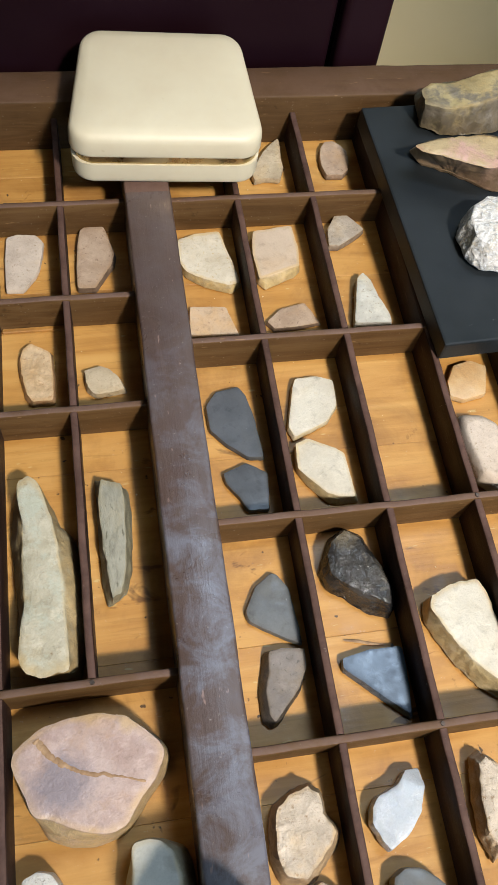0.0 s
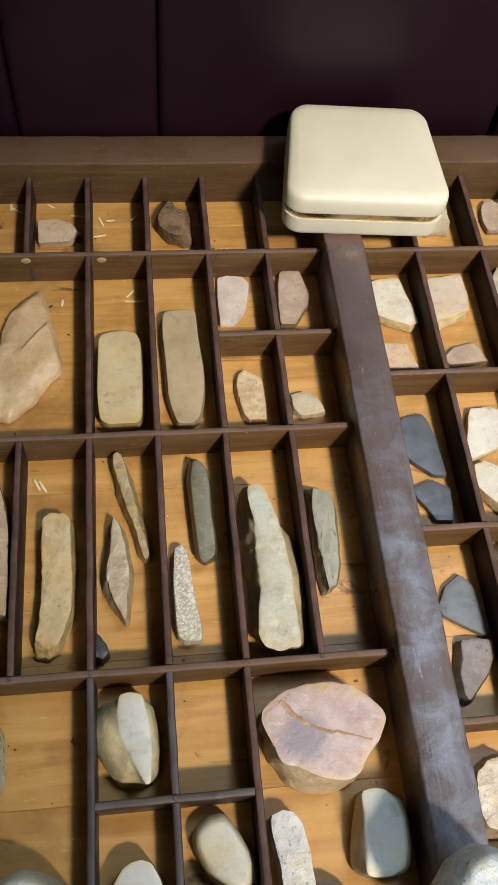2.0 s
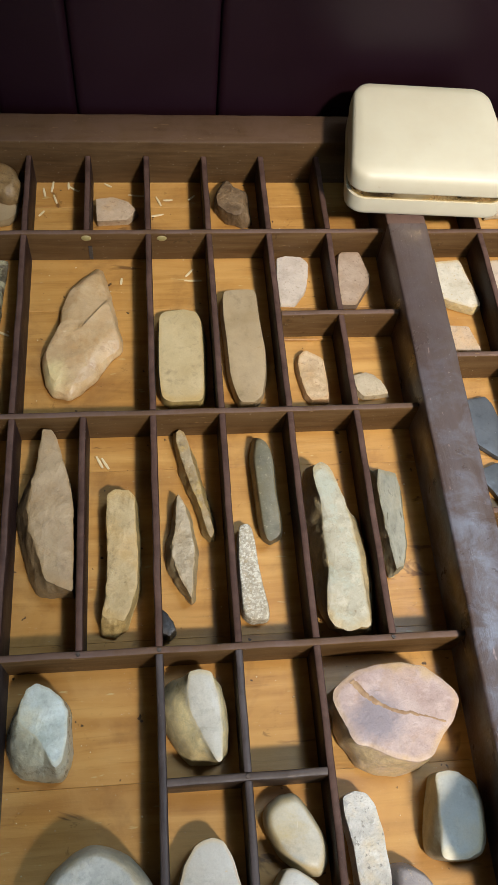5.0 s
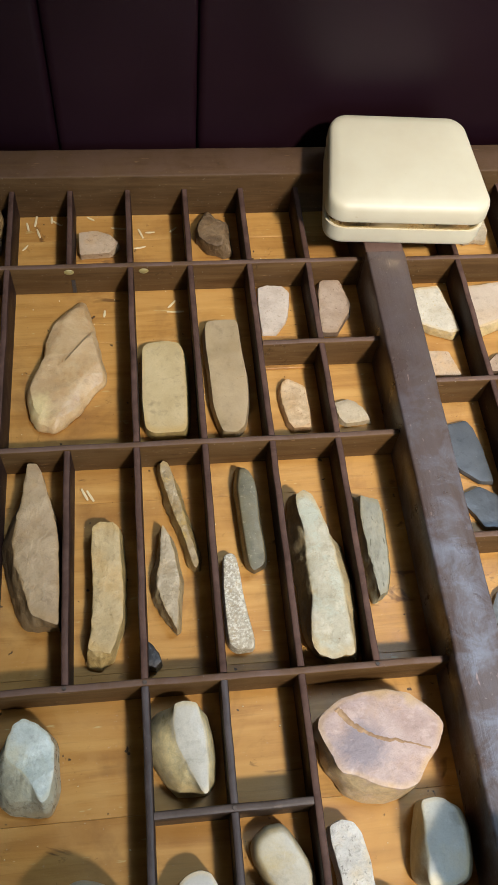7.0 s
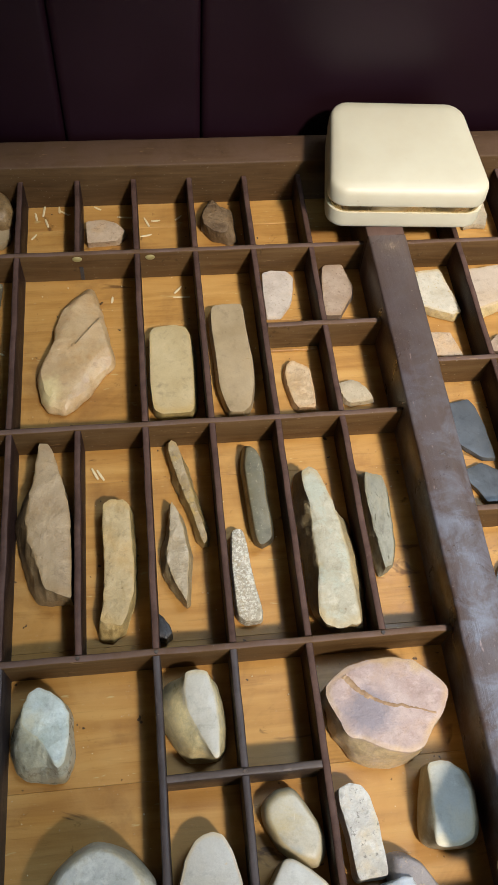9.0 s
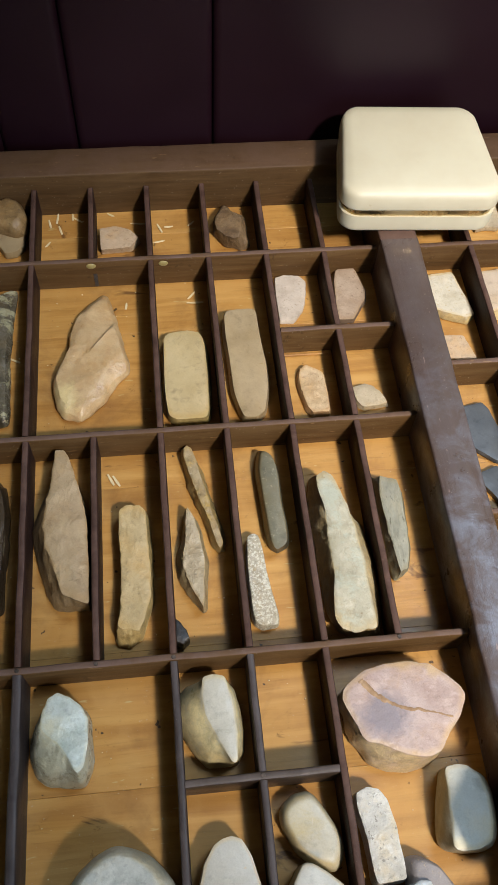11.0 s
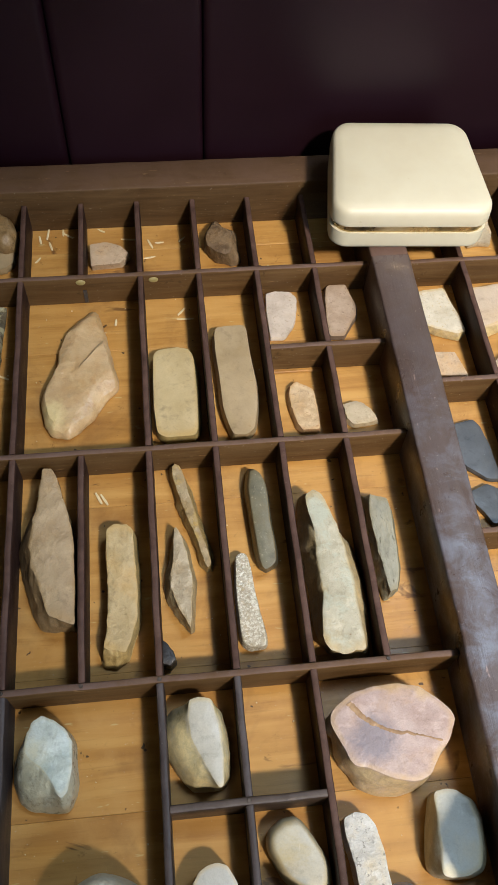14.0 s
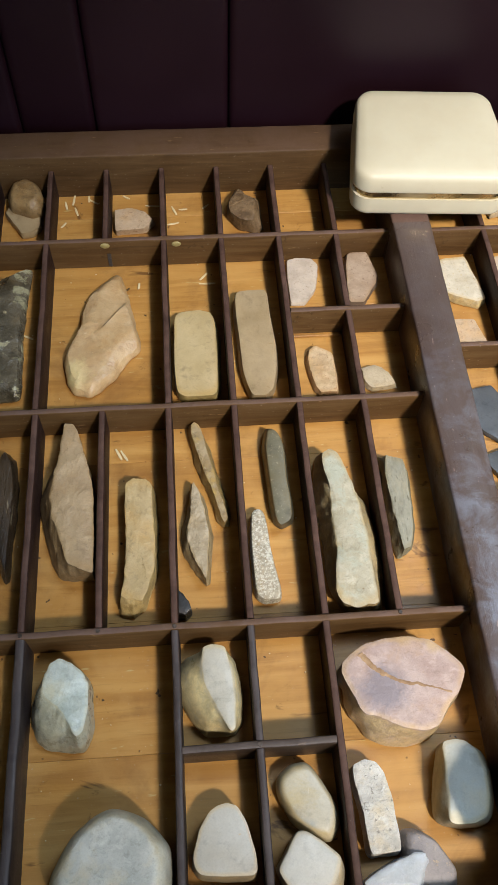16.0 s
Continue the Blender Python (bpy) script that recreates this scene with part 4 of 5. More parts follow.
stone("rock_specimen", "milky pale green quartz lump with brown base", MILKGREEN, -122.9, -151.4, -22.5, 20, "chunk", (),
      ((-11.6, 8.7), (-15.9, 3.4), (-17.6, -1.9), (-17.9, -8.6), (-15, -17.3), (-10.5, -21.5), (0.1, -23.8), (7.4, -24), (10.6, -18.4), (11.8, -11.9), (10.9, -1.2), (10.8, 5.8), (8.7, 9.4), (1.7, 14.9), (-4.5, 17.2), (-9.1, 14)),
      ((-9.9, 7.7), (-11.3, 0.5), (-9.1, -2.3), (-4.4, -5.9), (-0.3, -10.1), (5.3, -20.7), (9.1, -17.2), (10.8, -7), (10.6, 3.7), (8.4, 8.5), (2.2, 13.8), (-3.7, 15.9), (-7.9, 13)))
stone("cobble", "large pale grey-green rounded cobble", GREYCOBBLE, -99.5, -220.5, -22.5, 30, "smoothflat", (),
      ((-26.4, -15.3), (-10.8, -21.6), (12.8, -22.3), (23, -15.7), (23.6, -7.1), (22.9, 1.8), (18.7, 7.7), (13.2, 13.9), (4.5, 18), (-2.4, 19.6), (-9.2, 16.6), (-17.7, 10.3), (-23.5, 1.8), (-28.5, -7.7)))
stone("flint_core", "yellowish cream flint core with flat struck faces", YELLOWCREAM, -52.6, -153.8, -22.5, 22, "core", (),
      ((-15.4, 19.2), (-20.1, 13.1), (-20.9, 6.8), (-18.8, -1.6), (-15, -8.6), (-11.1, -14.2), (-7.2, -18.4), (2.2, -18.8), (7, -18), (10.1, -13.6), (11.1, -5), (10.7, 6.1), (8.6, 16.2), (3.8, 20), (-2.3, 21.8), (-6.5, 21.2)),
      ((-8, 10.3), (-7.3, 2.1), (-4.9, -3.4), (-0.7, -11.5), (1.7, -16.2), (4.1, -20.6), (6.5, -19.7), (7.3, -6.8), (6.5, 8), (3.8, 18.7), (-2.4, 19.9), (-6.6, 19.2)))
stone("rock_specimen", "large pink jasper rock with grey stain and brown crack", PINKROCK, 30.5, -156.8, -22.5, 23.5, "block", (),
      ((-26.9, 5.6), (-24.1, 3), (-24.5, -5.2), (-22.5, -10.8), (-18.9, -15), (-16.2, -20.5), (-7.3, -25), (2.3, -26.3), (14.2, -23.1), (15.4, -21.8), (19.3, -17.5), (25.4, -9.9), (30.3, -4.9), (33.9, 2.4), (32.9, 6.6), (26, 14.1), (19.3, 19.5), (9, 22.5), (-4.7, 21.6), (-13.6, 19.3), (-20.5, 14.9), (-25.8, 11.7)),
      ((-26.7, 4.6), (-24.5, -1), (-20.9, -9.2), (-18.9, -14.2), (-12.4, -15.6), (-2.6, -20.7), (8, -23.3), (14, -21.8), (22.6, -10.7), (27.2, -5.7), (30.9, 1.5), (30.3, 5.3), (23.7, 12.4), (17.4, 17.7), (7.5, 20.4), (-5.6, 19.6), (-14.3, 17.6), (-21.2, 13.1), (-25.8, 10)))
stone("pebble", "smooth cream and grey oval pebble", PEBBLE, -16.3, -203, -22.5, 13, "smoothflat", (),
      ((-13.6, 8.2), (-13.2, 3.3), (-10.5, -3), (-7.2, -9.2), (-2.4, -13), (3.6, -16.4), (9.3, -17.6), (13.3, -11.8), (14, -5.9), (11.5, 0.3), (7.7, 7.4), (4.4, 13.2), (0.8, 16.6), (-6, 15.8), (-11.7, 11.8)))
stone("cobble", "cream triangular smooth stone with flat face", MILKWHITE, -53.8, -217.9, -22.5, 15, "slabby", (),
      ((-6, 13.3), (-11.3, 5.8), (-14.6, -4.9), (-14.5, -9.8), (-11.1, -13.3), (-0.3, -14.7), (13.4, -15.5), (14.4, -11.9), (13.5, -4.8), (10.7, 6.5), (6.4, 14.7), (2, 16.2), (-2.2, 15.3)),
      ((-5.8, 12.5), (-10.5, 5.5), (-13.6, -4.8), (-13.2, -8.6), (-10.8, -11.8), (-0.2, -13.2), (11.6, -13.6), (13.4, -11.4), (12.9, -4.9), (10.2, 6.3), (6.3, 14), (2, 15.4), (-2.3, 14.6)))
stone("quartz_lump", "white milky quartz lump", MILKWHITE, -19.8, -229.3, -22.5, 24, "smoothflat", (),
      ((-10.9, -5.2), (-6.6, -12.1), (5.6, -14.1), (15, -11.5), (16.9, -2.7), (15.3, 2.1), (7.1, 8.8), (0.1, 13.3), (-3.6, 13.3), (-9.4, 5), (-13, 0)),
      ((-10.8, -5), (-7.4, -9.5), (2, -11.3), (9.5, -8.6), (12, -3.4), (14, 1.7), (6.5, 8.2), (-0.2, 12.6), (-3.7, 12.5), (-9.1, 4.1), (-12.7, -1.1)))
stone("stone_rod", "black-and-white speckled granite rod", GRANITEWHITE, 13.6, -207.4, -22.5, 12, "slabby", (),
      ((-8.9, 11.2), (-8, 4.9), (-6.8, -1.6), (-6.1, -12.4), (-6.6, -18.3), (-4.3, -20.7), (-1.3, -20.3), (6.8, -20), (9, -19.9), (9, -11.8), (8.2, -4.6), (8.1, 2.6), (6.9, 7.6), (5.9, 13.9), (2.6, 18.5), (-3.3, 19.8), (-8.3, 17.4)),
      ((-8.5, 10.8), (-7.4, 4.6), (-6.1, -2.7), (-5.8, -13.2), (-5, -19.7), (-1.5, -19.5), (8.1, -19), (8.3, -11.9), (7.6, -4.8), (7.6, 1.2), (6.5, 6.7), (5.3, 13.4), (2.2, 17.8), (-2.9, 19.2), (-8.3, 17)))
stone("pebble", "grey-green pebble with a split flat face", BLUEGREY, 51.8, -200.4, -22.5, 18, "celt", (),
      ((-5.7, 14.7), (-8.7, 5.9), (-11.5, -5.1), (-12.4, -13.6), (-9, -16.8), (-1.4, -18.5), (7.8, -18.6), (12.9, -16.6), (15.3, -11.9), (16.8, -3.4), (17.1, 5.4), (14.7, 13.3), (6.3, 17), (1.1, 18), (-5.1, 17.4)),
      ((-6.4, 12.5), (-6.1, 7.5), (-7.1, 0.2), (-7.2, -7.1), (-9.3, -16.6), (-6.1, -18), (2.2, -18.1), (8.6, -15.3), (10.6, -8.3), (11.4, 2.6), (9.5, 11.2), (5.1, 15.9), (0.2, 17), (-5.6, 16.3)))
stone("rock_specimen", "dull mauve-grey flat rock piece", MAUVE, 34.8, -230.8, -22.5, 14, "smoothflat", (),
      ((-12.8, 2.5), (-10.3, -12.2), (5.9, -13.4), (9.3, -10.2), (9.9, -4.8), (8.3, -1.3), (5.4, 3.5), (1.9, 9), (-5.8, 13.6), (-11.7, 13.4)))
stone("quartz_lump", "bluish white translucent quartz piece", QUARTZ, 19.6, -234.1, -22.5, 17, "chunk", (),
      ((-14.5, -8.5), (10.4, -9.2), (12.1, -1.5), (15.5, 3.4), (12.3, 6.4), (6.8, 7.3), (-1.3, 4.5), (-10.7, 0.7), (-16.9, -3.2)),
      ((-14.8, -7.3), (6.7, -7.8), (8.6, -0.8), (11.3, 2.9), (11.1, 5.9), (6.2, 6.6), (-1.9, 3.8), (-10.9, 0), (-16.4, -3.2)))
stone("rock_specimen", "pale green quartz lump in a side compartment", MILKGREEN, -173.5, -144.3, -22.5, 18.8, "chunk", ((10,60,.7),(200,40,.8)),
      ((-0.6, 17.2), (-4.9, 18), (-9.1, 12), (-6.9, -0.2), (-6, -9.1), (-3.6, -18.2), (0.6, -17.8), (5.1, -18.8), (8, -10.5), (7.3, 0.3), (6.4, 9.7), (3.5, 17.5)))
stone("cobble", "large blue-white speckled granite cobble on the centre bar", GRANITEBLUE, 78.7, -228.5, 10.8, 39.6, "round", (),
      ((-15.8, -18.9), (0.3, -22.6), (15.6, -17.3), (19.9, -4.5), (16, 6.7), (9.1, 15.7), (0.7, 18.6), (-9.2, 14.2), (-14.9, 7.7), (-21.7, 0.3)))
stone("rock_specimen", "dull pinkish grey flat rock", TAUPE, 117.9, -221.7, -22.5, 9.4, "flat", (),
      ((-13.4, -9.7), (2.3, -17.9), (9.5, -10.1), (11, 3.1), (4.5, 10.7), (-2.4, 14.9), (-11.6, 9)))
stone("stone_flake", "pale buff stone flake beside the tin", BUFF, 157.7, 165.8, -22.5, 4.7, "flat", (),
      ((8.9, 20.9), (1.8, 14.4), (-2.8, 8.9), (-6.5, 2.8), (-11.9, -5.9), (-11.3, -13.9), (-5.2, -12.3), (-1.5, -12.7), (4.3, -13.5), (8, -3.4), (7.6, 3.8), (8.7, 10.7)))
stone("stone_flake", "pinkish brown stone flake on edge", TAUPE, 197.2, 167.4, -22.5, 4.7, "flat", (),
      ((2.1, 14.8), (-3.2, 14.8), (-7.2, 8.6), (-8.8, 1.2), (-8.8, -6), (-7.3, -13.7), (-1.9, -13.5), (3, -14.1), (7.4, -8.9), (9.2, -1.3), (9.4, 6.5), (6, 11.3)))
stone("stone_flake", "cream angular flat stone with yellow edge", CREAMEDGE, 112.4, 94.9, -22.5, 6.9, "flat", (),
      ((-16.9, 0), (-13.1, -7.8), (-3.2, -14.6), (9.9, -19.7), (16.1, -14.9), (13.4, -4), (10.4, 7.9), (8.3, 20.1), (-5.3, 18.9), (-15.1, 15.5)),
      ((-16.6, 0.3), (-13.2, -7.6), (-3.3, -13.2), (8.2, -17.8), (14.5, -16.4), (12.7, -4), (10.2, 7.1), (8.1, 19.2), (-5.5, 18), (-15.2, 14.6)))
stone("stone_flake", "thin buff stone flake lying flat", PINKBUFF, 108.8, 57.5, -22.5, 3.1, "flat", (),
      ((-12.6, -8.5), (13.9, -10), (9.1, 8.5), (-10.4, 10)))
stone("stone_flake", "buff squarish flat stone with yellow edge", PINKCREAM, 150, 96.7, -22.5, 6.9, "flat", (),
      ((-13.8, 1.3), (-12.9, -15.4), (-9, -20.2), (8, -13), (12.3, -9.1), (13.6, 3.5), (11.7, 19.9), (-10.7, 17.1)),
      ((-13.4, 0.4), (-12.1, -17), (1.2, -12.2), (11.2, -9), (12.7, 2.7), (11.4, 19), (-10.9, 16.2)))
stone("stone_flake", "thin grey-buff stone flake", TAUPE, 152.7, 55.5, -22.5, 3.7, "flat", (),
      ((-11.5, -6.5), (2.3, -5.9), (15.1, -4), (11.5, 3.5), (8.1, 10.1), (-6.4, 7.4), (-15.4, -1)),
      ((-11.2, -6.1), (1.4, -5.7), (12.6, -4.7), (10.4, 2.8), (7.5, 9), (-6.3, 6.3), (-14.4, -1.5)))
stone("stone_flake", "grey speckled angular stone flake with red mark", GREYBUFF, 190.4, 111.2, -22.5, 5.7, "flat", (),
      ((-3.7, -10.8), (5.7, -5.3), (13.6, 0.4), (5.1, 12.3), (-2.3, 11.9), (-8.4, 1.8), (-10.1, -10.4)))
stone("stone_flake", "pale grey pointed stone flake", PALEGREY, 196, 62.9, -22.5, 6.9, "flat", (),
      ((-8.7, -2.1), (-12.6, -15.8), (9, -17.2), (8.9, -10.9), (5.2, 0.6), (3.1, 12.3), (-0.4, 18.4), (-4.5, 14.8)))
stone("slate_flake", "dark blue-grey flat slate piece", SLATE, 112.1, -2.9, -22.5, 3.7, "flat", (),
      ((-13, -4.6), (-5.8, -13.1), (4, -21.8), (12.2, -22.6), (10.4, 1.1), (8.1, 14.3), (4.6, 19.6), (-7.2, 17.4), (-13.3, 9.8)))
stone("slate_flake", "small dark blue-grey broken slate piece", SLATE, 112.4, -39.1, -22.5, 3.7, "flat", (),
      ((-9, 2.2), (-4.5, -4.2), (-0.4, -12.7), (9.8, -13), (12.2, 6.5), (2.1, 13), (-10.1, 8.2)))
stone("stone_flake", "cream white rounded stone flake", CREAMWHITE, 151.9, 3.5, -22.5, 5, "flat", (),
      ((-14.3, -13.7), (-12.1, -20.2), (6.6, -12.5), (13.5, -3.4), (14.4, 11.6), (6.1, 15.1), (-5.9, 14.4), (-8.4, 8.6)))
stone("stone_flake", "cream white stone flake with broken lower edge", CREAMWHITE, 151.9, -35.3, -22.5, 6.9, "flat", (),
      ((-13.5, 2.2), (-9.4, -5.7), (-1.5, -15.5), (3.7, -16.9), (13.9, -16.6), (12.5, -5.2), (11.7, 8.7), (6.2, 12.3), (-5.5, 18.2), (-12.5, 15.7)),
      ((-13.5, 1.6), (-8.5, -4.3), (-1.7, -12.2), (3.3, -14.5), (11.3, -15.9), (11.3, -5.5), (10.7, 7.6), (5.5, 11.2), (-5.9, 17), (-12.5, 14.9)))
stone("rock_specimen", "pink and grey mottled rock piece", CHALK, 232.4, -33.4, -22.5, 12.5, "smoothflat", (),
      ((-10.4, 9.4), (-8.7, -3.4), (-6.4, -15.9), (-0.6, -21.1), (6.9, -20.3), (12.5, -2.4), (11.3, 13.7), (3.9, 19.4), (-8.5, 20.6)))
stone("flint_flake", "translucent amber flint flake", HONEY, 235.8, 8.5, -22.5, 4.7, "flat", (),
      ((-10.9, -8.8), (-4, -11.8), (9.2, -9), (14.2, 8), (5.9, 12.3), (-4.3, 9.6), (-10.1, -0.3)))
stone("obsidian_lump", "black glossy chipped flint lump", OBSIDIAN, 154.4, -87.7, -22.5, 13.1, "rough", (),
      ((-15, 3.7), (-13.9, -4.4), (-6, -10.7), (2.9, -18.3), (12.5, -22), (16.8, -17.4), (19.1, -5.7), (11.9, 10.2), (8.4, 19), (1.1, 23.5), (-8.1, 18.1), (-12.6, 8.9)),
      ((-12.2, -0.8), (-7.9, -5.3), (-1.2, -10), (6.7, -15.3), (11.8, -18), (13.3, -9.1), (7.5, 5.6), (4.3, 14.2), (-1.8, 18.2), (-8.6, 13.5), (-11.9, 7.1)))
stone("slate_flake", "grey triangular flat slate piece", SLATEGREY, 116.4, -98.1, -22.5, 3.7, "flat", (),
      ((-7.4, 10.3), (-13.6, -0.6), (-12.4, -5.9), (1.3, -14.4), (9.9, -18.7), (9.7, -9.9), (7.9, 8.5), (3.8, 14.8), (0.8, 16)))
stone("slate_flake", "brown-grey layered slate piece with dark edge", SLATEBROWN, 114.3, -130.8, -22.5, 6.3, "flat", (),
      ((-8.2, 5.6), (-10.7, -3.7), (-10.8, -15.2), (-7.7, -18.4), (-4, -17.3), (2.2, -10.1), (7.6, -4.4), (12, 5.8), (12, 12.4), (-0.2, 14.2), (-6.1, 13.8)),
      ((-5, 4.2), (-7.6, -2.5), (-7.8, -12.9), (-6.1, -16.5), (-0.2, -10.5), (6.2, -4.4), (11.1, 4.5), (11.7, 12), (2, 13.5), (-4.4, 12.6)))
stone("slate_flake", "blue-grey polished triangular slate piece", SLATEBLUE, 156.1, -132.8, -22.5, 5, "flat", (),
      ((-14.9, 3.1), (-7.6, -3.9), (2.9, -13.7), (11.8, -21.5), (13.9, 1.2), (13.7, 10.7), (-2.4, 10.7), (-14.3, 8.5)),
      ((-14.7, 3.8), (-8, -2.4), (2.4, -11.9), (10.7, -19.1), (13.2, 1.1), (13, 10.1), (-2.6, 10.3), (-14.1, 8.1)))
stone("rock_specimen", "white fibrous rock piece with yellow side", CREAMWHITE, 199.5, -119, -22.5, 12.5, "rough", (),
      ((-16.6, 7.3), (-14.9, 0.6), (-12.3, -4.8), (-7.3, -15.5), (0.5, -25), (7.1, -30.8), (16.3, -33.2), (14.1, -19.7), (14.1, 0.4), (12.5, 14.9), (10.3, 21.3), (-2.1, 20.7), (-12.6, 16.6), (-15.7, 15)),
      ((-16.2, 10), (-12.8, 3.2), (-7.8, -7.4), (-0.5, -18.2), (6.4, -25.1), (12.8, -29.5), (13.6, -1.4), (11.8, 13.1), (9.3, 20.3), (-3.1, 19.4), (-13.5, 15.6)))
stone("rock_specimen", "rough tan layered rock chunk", ROUGHTAN, 112.1, -188.9, -22.5, 12.5, "rough", (),
      ((-14, -9.6), (-11, -17.9), (-0.3, -20.5), (6.4, -14.7), (13.5, -7.8), (16.5, -2.1), (11.4, 4.9), (10.8, 13.4), (5.7, 17.4), (-1.6, 16.3), (-9.2, 12.1), (-12.5, 6.3)),
      ((-12.2, -8.1), (-9.8, -14.6), (-2.2, -17), (3.1, -12.4), (9.3, -6.8), (12.5, -2.3), (8.4, 4.4), (8.1, 12), (3.9, 15.4), (-2, 14.1), (-8.5, 9.7), (-10.7, 5.6)))
stone("quartz_lump", "milky white translucent quartz flake", QUARTZ, 151.2, -186, -22.5, 9.4, "flat", ((60,62,.8),),
      ((-11.9, -4.6), (-9, -12.2), (-6.3, -15.7), (1.6, -11.8), (9.5, -3.6), (13.3, 6.5), (12.6, 13.1), (6.6, 13.5), (1.7, 8.2), (-7.4, 5.2), (-10.6, 1.4)))
stone("rock_specimen", "rough buff elongated rock piece", ROUGHTAN, 190.2, -189, -22.5, 12.5, "rough", (),
      ((-7.1, 0.2), (-7.1, -12.4), (-4.3, -23), (4.3, -18.2), (9.4, 2.1), (7, 14.5), (1.1, 19.8), (-3.4, 17.1)))
stone("slate_flake", "grey-blue slate piece with broken corners", SLATEGREY, 153.1, -216.8, -22.5, 9.4, "flat", (),
      ((-10.6, 2.8), (-12, -1.1), (-9.6, -6.2), (-1.9, -7), (3.8, -7.4), (11, -7.8), (12.6, -3.4), (11.2, 1), (7.3, 4.7), (2.3, 8.7), (-4.7, 9.2), (-9.5, 6.7)))
stone("rock_specimen", "grey and cream flint nodule on the black slab", NODULE, 265.4, 167.2, 13, 18, "rough", (),
      ((-27.2, -10.8), (-17.4, -17.7), (-1.1, -19.3), (17.3, -16.9), (37.1, -6.4), (49.3, 32.1), (31.9, 31.6), (13.4, 18.5), (-6.2, 9.7), (-14.1, 20.8), (-24.3, 14.1)),
      ((-28.4, -10.7), (-17.3, -15.5), (-3.6, -13.8), (12.8, -9), (26.2, -3.6), (33.7, 14.7), (22.3, 15), (10.7, 12.9), (-8.6, 4.3), (-19.9, 5.5), (-27.9, 0.3)))
stone("rock_specimen", "pink and cream pointed flint on the black slab", PINKNODULE, 248.7, 121.5, 13, 18, "rough", (),
      ((-17.6, 7.2), (-7.5, 2.5), (6.3, -6.4), (19.7, -16.5), (29.7, -15.8), (38, 21.9), (21.9, 24.8), (-0.6, 14.7), (-10.6, 21.8), (-21.7, 16.7)),
      ((-21.5, -0.6), (-11.3, -3.9), (1.3, -9.8), (12.6, -14.4), (23.2, -10.8), (27.3, 7.6), (13.4, 10.3), (-2.9, 9.7), (-17.2, 7.4), (-24.9, 4.4)))
stone("crystal_lump", "sparkling white crystal lump on the black slab", CRYSTAL, 253.4, 73.5, 13, 18, "rough", (),
      ((-15.7, -12.8), (-9.1, -21.6), (2.5, -23.1), (16.7, -7.5), (19.5, 11.4), (10.7, 18.9), (1.3, 19.5), (-9.9, 13.1), (-16.1, 2)))

# ---- the cream tin ----


def rounded(w, d, r, n=10):
    pts = []
    for cx, cy, a0 in ((w / 2 - r, d / 2 - r, 0), (-w / 2 + r, d / 2 - r, 90), (-w / 2 + r, -d / 2 + r, 180), (w / 2 - r, -d / 2 + r, 270)):
        for i in range(n + 1):
            a = radians(a0 + 90 * i / n)
            pts.append((cx + r * math.cos(a), cy + r * math.sin(a)))
    return pts


def shell(w, d, r, levels):
    """A rounded box from rings of (inset, height)."""
    bm = bmesh.new()
    rings = []
    for inset, z in levels:
        rings.append([bm.verts.new((x, y, z)) for x, y in rounded(w - 2 * inset, d - 2 * inset, max(r - inset, 0.002))])
    for a, b in zip(rings, rings[1:]):
        for i in range(len(a)):
            j = (i + 1) % len(a)
            bm.faces.new((a[i], a[j], b[j], b[i]))
    bm.faces.new(list(reversed(rings[0])))
    bm.faces.new(rings[-1])
    bmesh.ops.recalc_face_normals(bm, faces=bm.faces)
    return bm


tin = empty("tin_box", (2.625 * P, 4.54 * P, TOP + 0.3 * P + 0.0003), "closed cream enamelled tin with rounded corners, on the tray's rim", "tin")
tin.rotation_euler.z = radians(-3.6)
TW, TD, TR = 2.76 * P, 2.24 * P, 0.36 * P


def tapered(bm):
    """The tin is a little narrower at its back."""
    for v in bm.verts:
        v.co.x *= 1.0 - 0.15 * (v.co.y + TD / 2) / TD
    return bm


lower = [(0.0040, 0.0), (0.0022, 0.0005), (0.0010, 0.0018), (0.0005, 0.0040), (0.0003, 0.0135)]
smooth(part("base", tapered(shell(TW, TD, TR, lower)), ENAMEL, tin), 50)
smooth(part("band", tapered(shell(TW - 0.0026, TD - 0.0026, TR, [(0, 0.0136), (0, 0.0188)])), BRASS, tin, "dull brass band between lid and base"), 50)
upper = [(0.0008, 0.0185), (-0.0001, 0.0190), (-0.0003, 0.0198), (0.0, 0.0270), (0.0005, 0.0290), (0.0014, 0.0305), (0.0030, 0.0315), (0.008, 0.0322), (0.022, 0.0326)]
smooth(part("lid", tapered(shell(TW, TD, TR, upper)), ENAMEL, tin), 50)

# ---- black slab ----
slab = part("display_slab", box(0, 5.6 * P, 0, 4.55 * P, 0, 0.35 * P, 0.0012, 2), SLAB, at=(5.99 * P, 0.31 * P, TOP + 0.0002))
slab.rotation_euler.z = radians(2.4)
tagged(slab, "matt black painted slab laid over the compartments", "slab")

# ---- small things ----


def top_at(ob, x, y):
    """Height of the upper side of a stone near a place."""
    here = [v.co.z + ob.location.z for v in ob.data.vertices if (v.co.x + ob.location.x - x) ** 2 + (v.co.y + ob.location.y - y) ** 2 < 0.0018 ** 2]
    return max(here) if here else ob.location.z


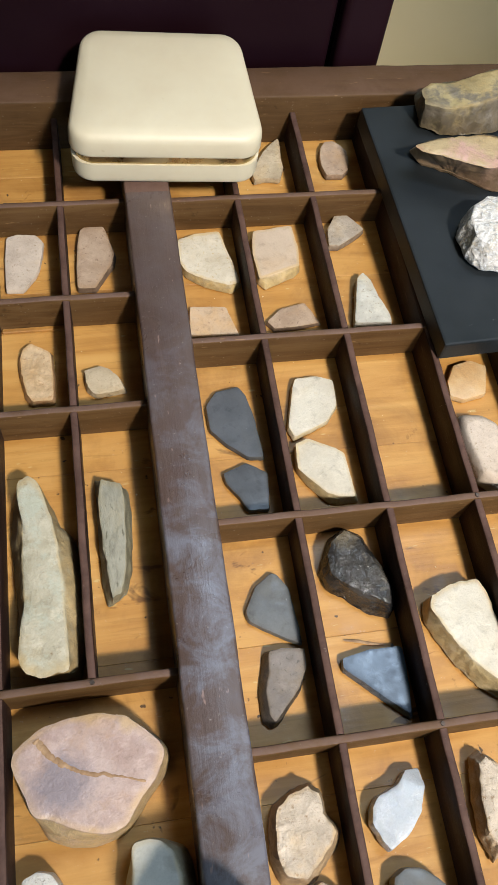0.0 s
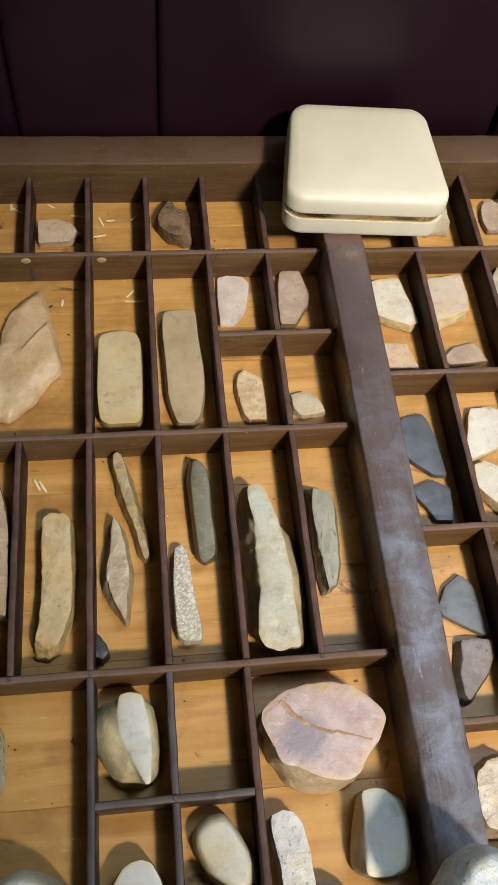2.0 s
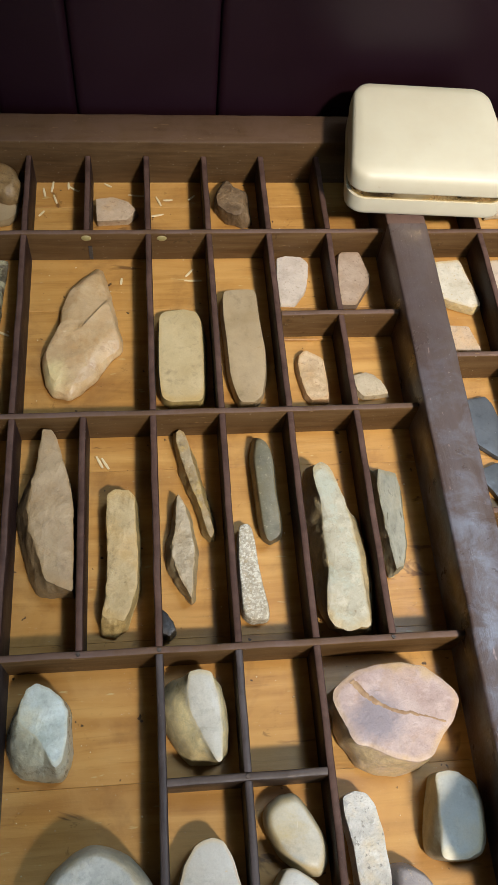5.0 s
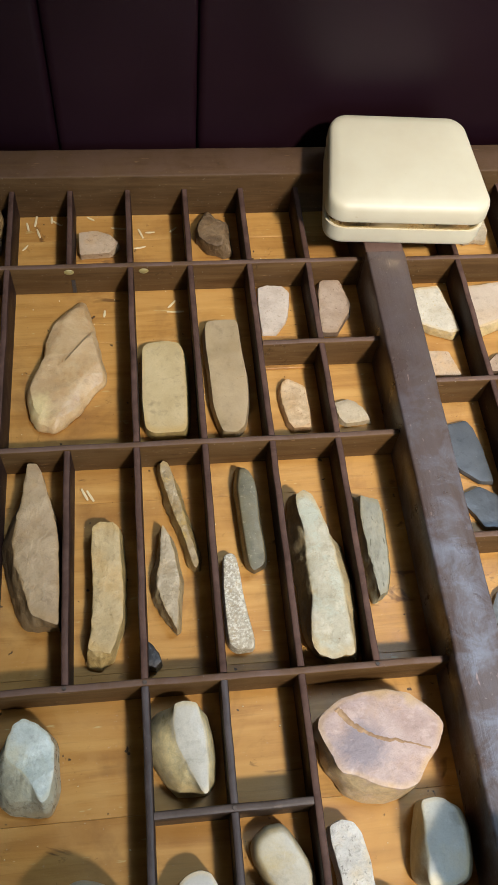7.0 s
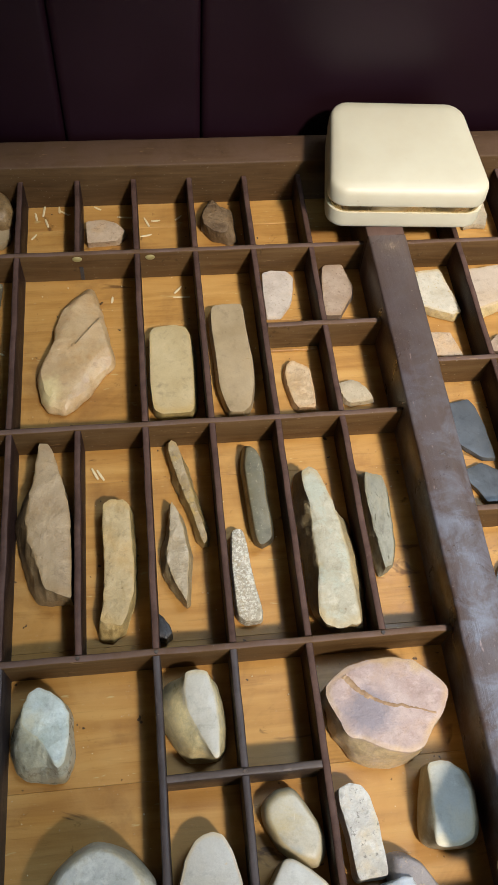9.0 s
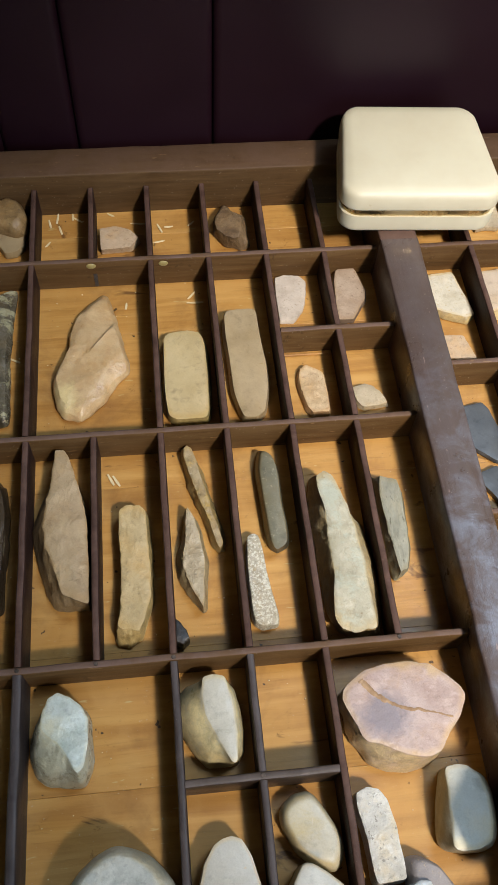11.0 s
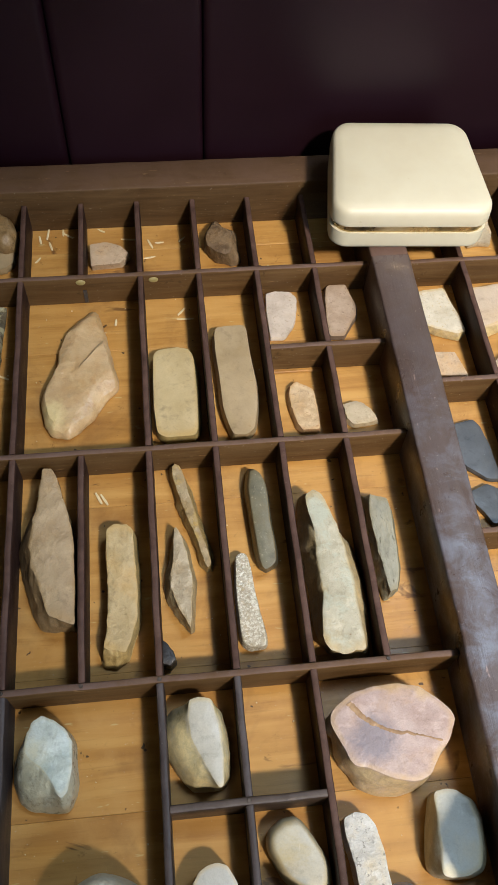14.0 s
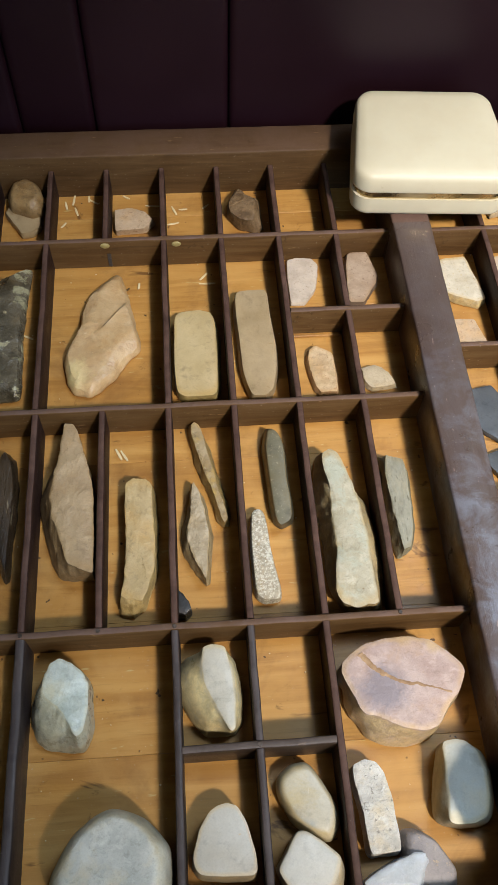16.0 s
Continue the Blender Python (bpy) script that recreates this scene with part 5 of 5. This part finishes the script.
def ribbon(points, radii, sides=6):
    """A thin, tapering vein or twig through points."""
    bm = bmesh.new()
    rings = []
    for i, (p, r) in enumerate(zip(points, radii)):
        d = (points[min(i + 1, len(points) - 1)] - points[max(i - 1, 0)]).normalized()
        side = d.cross(Vector((0, 0, 1))).normalized()
        up = side.cross(d)
        rings.append([bm.verts.new(p + (side * math.cos(a) * r * 1.6 + up * math.sin(a) * r * 0.5)) for a in (2 * math.pi * k / sides for k in range(sides))])
    for a, c in zip(rings, rings[1:]):
        for i in range(sides):
            j = (i + 1) % sides
            bm.faces.new((a[i], a[j], c[j], c[i]))
    bm.faces.new(rings[0])
    bm.faces.new(list(reversed(rings[-1])))
    bmesh.ops.recalc_face_normals(bm, faces=bm.faces)
    return bm


# the brown vein across the pink rock
rock = next(o for o in scene.objects if "brown crack" in o.get("label", ""))
way = ((13.5, -143.7), (15.4, -145.9), (18, -149.8), (21.4, -152.5), (25.1, -154.9), (28.8, -157), (33.3, -158.5), (40.5, -159.9), (45.6, -161.4), (53.2, -163.9))
rnd = random.Random(4)
points, radii, heights = [], [], []
for i in range(73):
    s = i / 72 * (len(way) - 1)
    a, f = min(int(s), len(way) - 2), s - min(int(s), len(way) - 2)
    wave = Vector((i * 0.31, 2.0, 0.0))
    vx = (way[a][0] * (1 - f) + way[a + 1][0] * f + 0.5 * noise.noise(wave)) * MM
    vy = (way[a][1] * (1 - f) + way[a + 1][1] * f + 0.8 * noise.noise(wave + Vector((0, 9, 0)))) * MM
    points.append(Vector((vx - rock.location.x, vy - rock.location.y, 0)))
    heights.append(top_at(rock, vx, vy) - rock.location.z)
    radii.append((0.90 - 0.62 * i / 72) * MM * (1.0 + 0.5 * noise.noise(wave * 1.7)))
for i, p in enumerate(points):
    near = heights[max(0, i - 3):i + 4]
    p.z = max(sum(near) / len(near), heights[i]) - 0.0001
smooth(part("vein", ribbon(points, radii), DARK_VEIN, rock, "dark brown vein in the pink rock"), 60)

# wood shavings in the compartments
rnd = random.Random(11)
SHAVINGS = ((-137, 178), (-132, 183), (-130, 172), (-122, 183.5), (-119, 181), (-138, 160), (-97, 184), (-92, 189), (-79, 175), (-65, 170), (-59, 171),
            (-66, 158), (-44, 173), (-89, 105), (-156, 68), (-101, -17), (-98, -18), (-48, 111), (-46, 105))
for sx, sy in SHAVINGS:
    length, a = rnd.uniform(5.0, 10.5) * MM, rnd.uniform(0, math.pi)
    d = Vector((math.cos(a), math.sin(a), 0)) * length
    pts = [d * (k - 0.5) + Vector((0, 0, 0.0004 + 0.0007 * (k - 0.5) ** 2)) for k in (0.0, 0.33, 0.66, 1.0)]
    ob = part("wood_shaving", ribbon(pts, [0.36 * MM, 0.50 * MM, 0.46 * MM, 0.3 * MM], 5), SHAVING, at=(sx * MM, sy * MM, BASE + 0.0002))
    tagged(ob, "pale curled wood shaving on the tray's bottom", "shaving", "wood shavings")

# a brown twig between the slates
pts = [Vector((-0.009, 0.002, 0.0006)), Vector((-0.003, 0.0007, 0.0009)), Vector((0.003, -0.0011, 0.0006)), Vector((0.0095, -0.0023, 0.0008))]
tagged(part("twig", ribbon(pts, [0.25 * MM, 0.42 * MM, 0.38 * MM, 0.2 * MM], 6), DARK_VEIN, at=(0.1540, -0.1182, BASE + 0.0002)), "thin dry brown twig beside a blue slate piece", "twig")

# tiny pebbles and crumbs
for px, py, pr in ((167, -171, 2.2), (103, -123, 1.7), (111, -168, 1.2), (164, -190, 1.2)):
    stone("tiny_pebble", "tiny yellowish pebble on the tray's bottom", BUFF, px, py, -26.2, pr * 1.4, "round", (),
          [(pr * k * math.cos(a), pr * k * math.sin(a) * 0.8) for a, k in ((i * 0.6283, rnd.uniform(0.85, 1.15)) for i in range(10))])
stone("wax_chip", "tiny red wax chip beside a grey flake", RED_WAX, 183, 120, -26.2, 3, "rough", (),
      [(2.6 * math.cos(i * 0.6283), 1.9 * math.sin(i * 0.6283)) for i in range(10)])
bm = bmesh.new()
spots = [(-108, -160), (-104, -163), (-135, -190), (-131, -191), (-158, -184)]
spots += [(rnd.uniform(-200, 66), rnd.uniform(-215, 180)) for _ in range(110)] + [(rnd.uniform(98, 240), rnd.uniform(-215, 180)) for _ in range(60)]
for cx, cy in spots:
    r = rnd.uniform(0.18, 0.5) * MM
    m = Matrix.Translation((cx * MM, cy * MM, BASE + r * 0.6)) @ Euler((rnd.uniform(0, 3), rnd.uniform(0, 3), 0)).to_matrix().to_4x4()
    bmesh.ops.create_icosphere(bm, subdivisions=1, radius=r, matrix=m)
tagged(part("crumbs", bm, SHAVING), "pale crumbs and grit scattered on the tray's bottom", "crumbs", kind="stuff")

# dried glue drops and an empty slot on the long divider, a loose strip of pale wood
GLUE = plain("dried_glue", (0.26, 0.20, 0.07), (0.36, 0.29, 0.12), 0.4, 120, 0.1)
for gx, gz in ((-3.01, 0.0190), (-1.78, 0.0185)):
    bm = bmesh.new()
    bmesh.ops.create_uvsphere(bm, u_segments=12, v_segments=8, radius=1.0)
    for v in bm.verts:
        v.co = Vector((v.co.x * 0.0030, v.co.y * 0.0008, v.co.z * 0.0022))
    smooth(part("glue_drop", bm, GLUE, tray, "dried pale glue drop", at=(gx * P, YA * P - T2 - 0.0001, gz)), 60)
part("slot", box(-0.0011, 0.0011, -0.0003, 0.0003, 0.0, 0.011), BLACK, tray, "narrow dark empty slot", at=(-2.96 * P, YA * P - T2 - 0.0002, 0.001))
tagged(part("wood_strip", box(-0.0155, 0.0155, -0.0012, 0.0012, 0, 0.0020, 0.0003, 1), PINE, at=(0.5 * P, YB * P - T2 - 0.0013, BASE + 0.0002)), "loose yellow wood strip along a divider's foot", "wood strip")
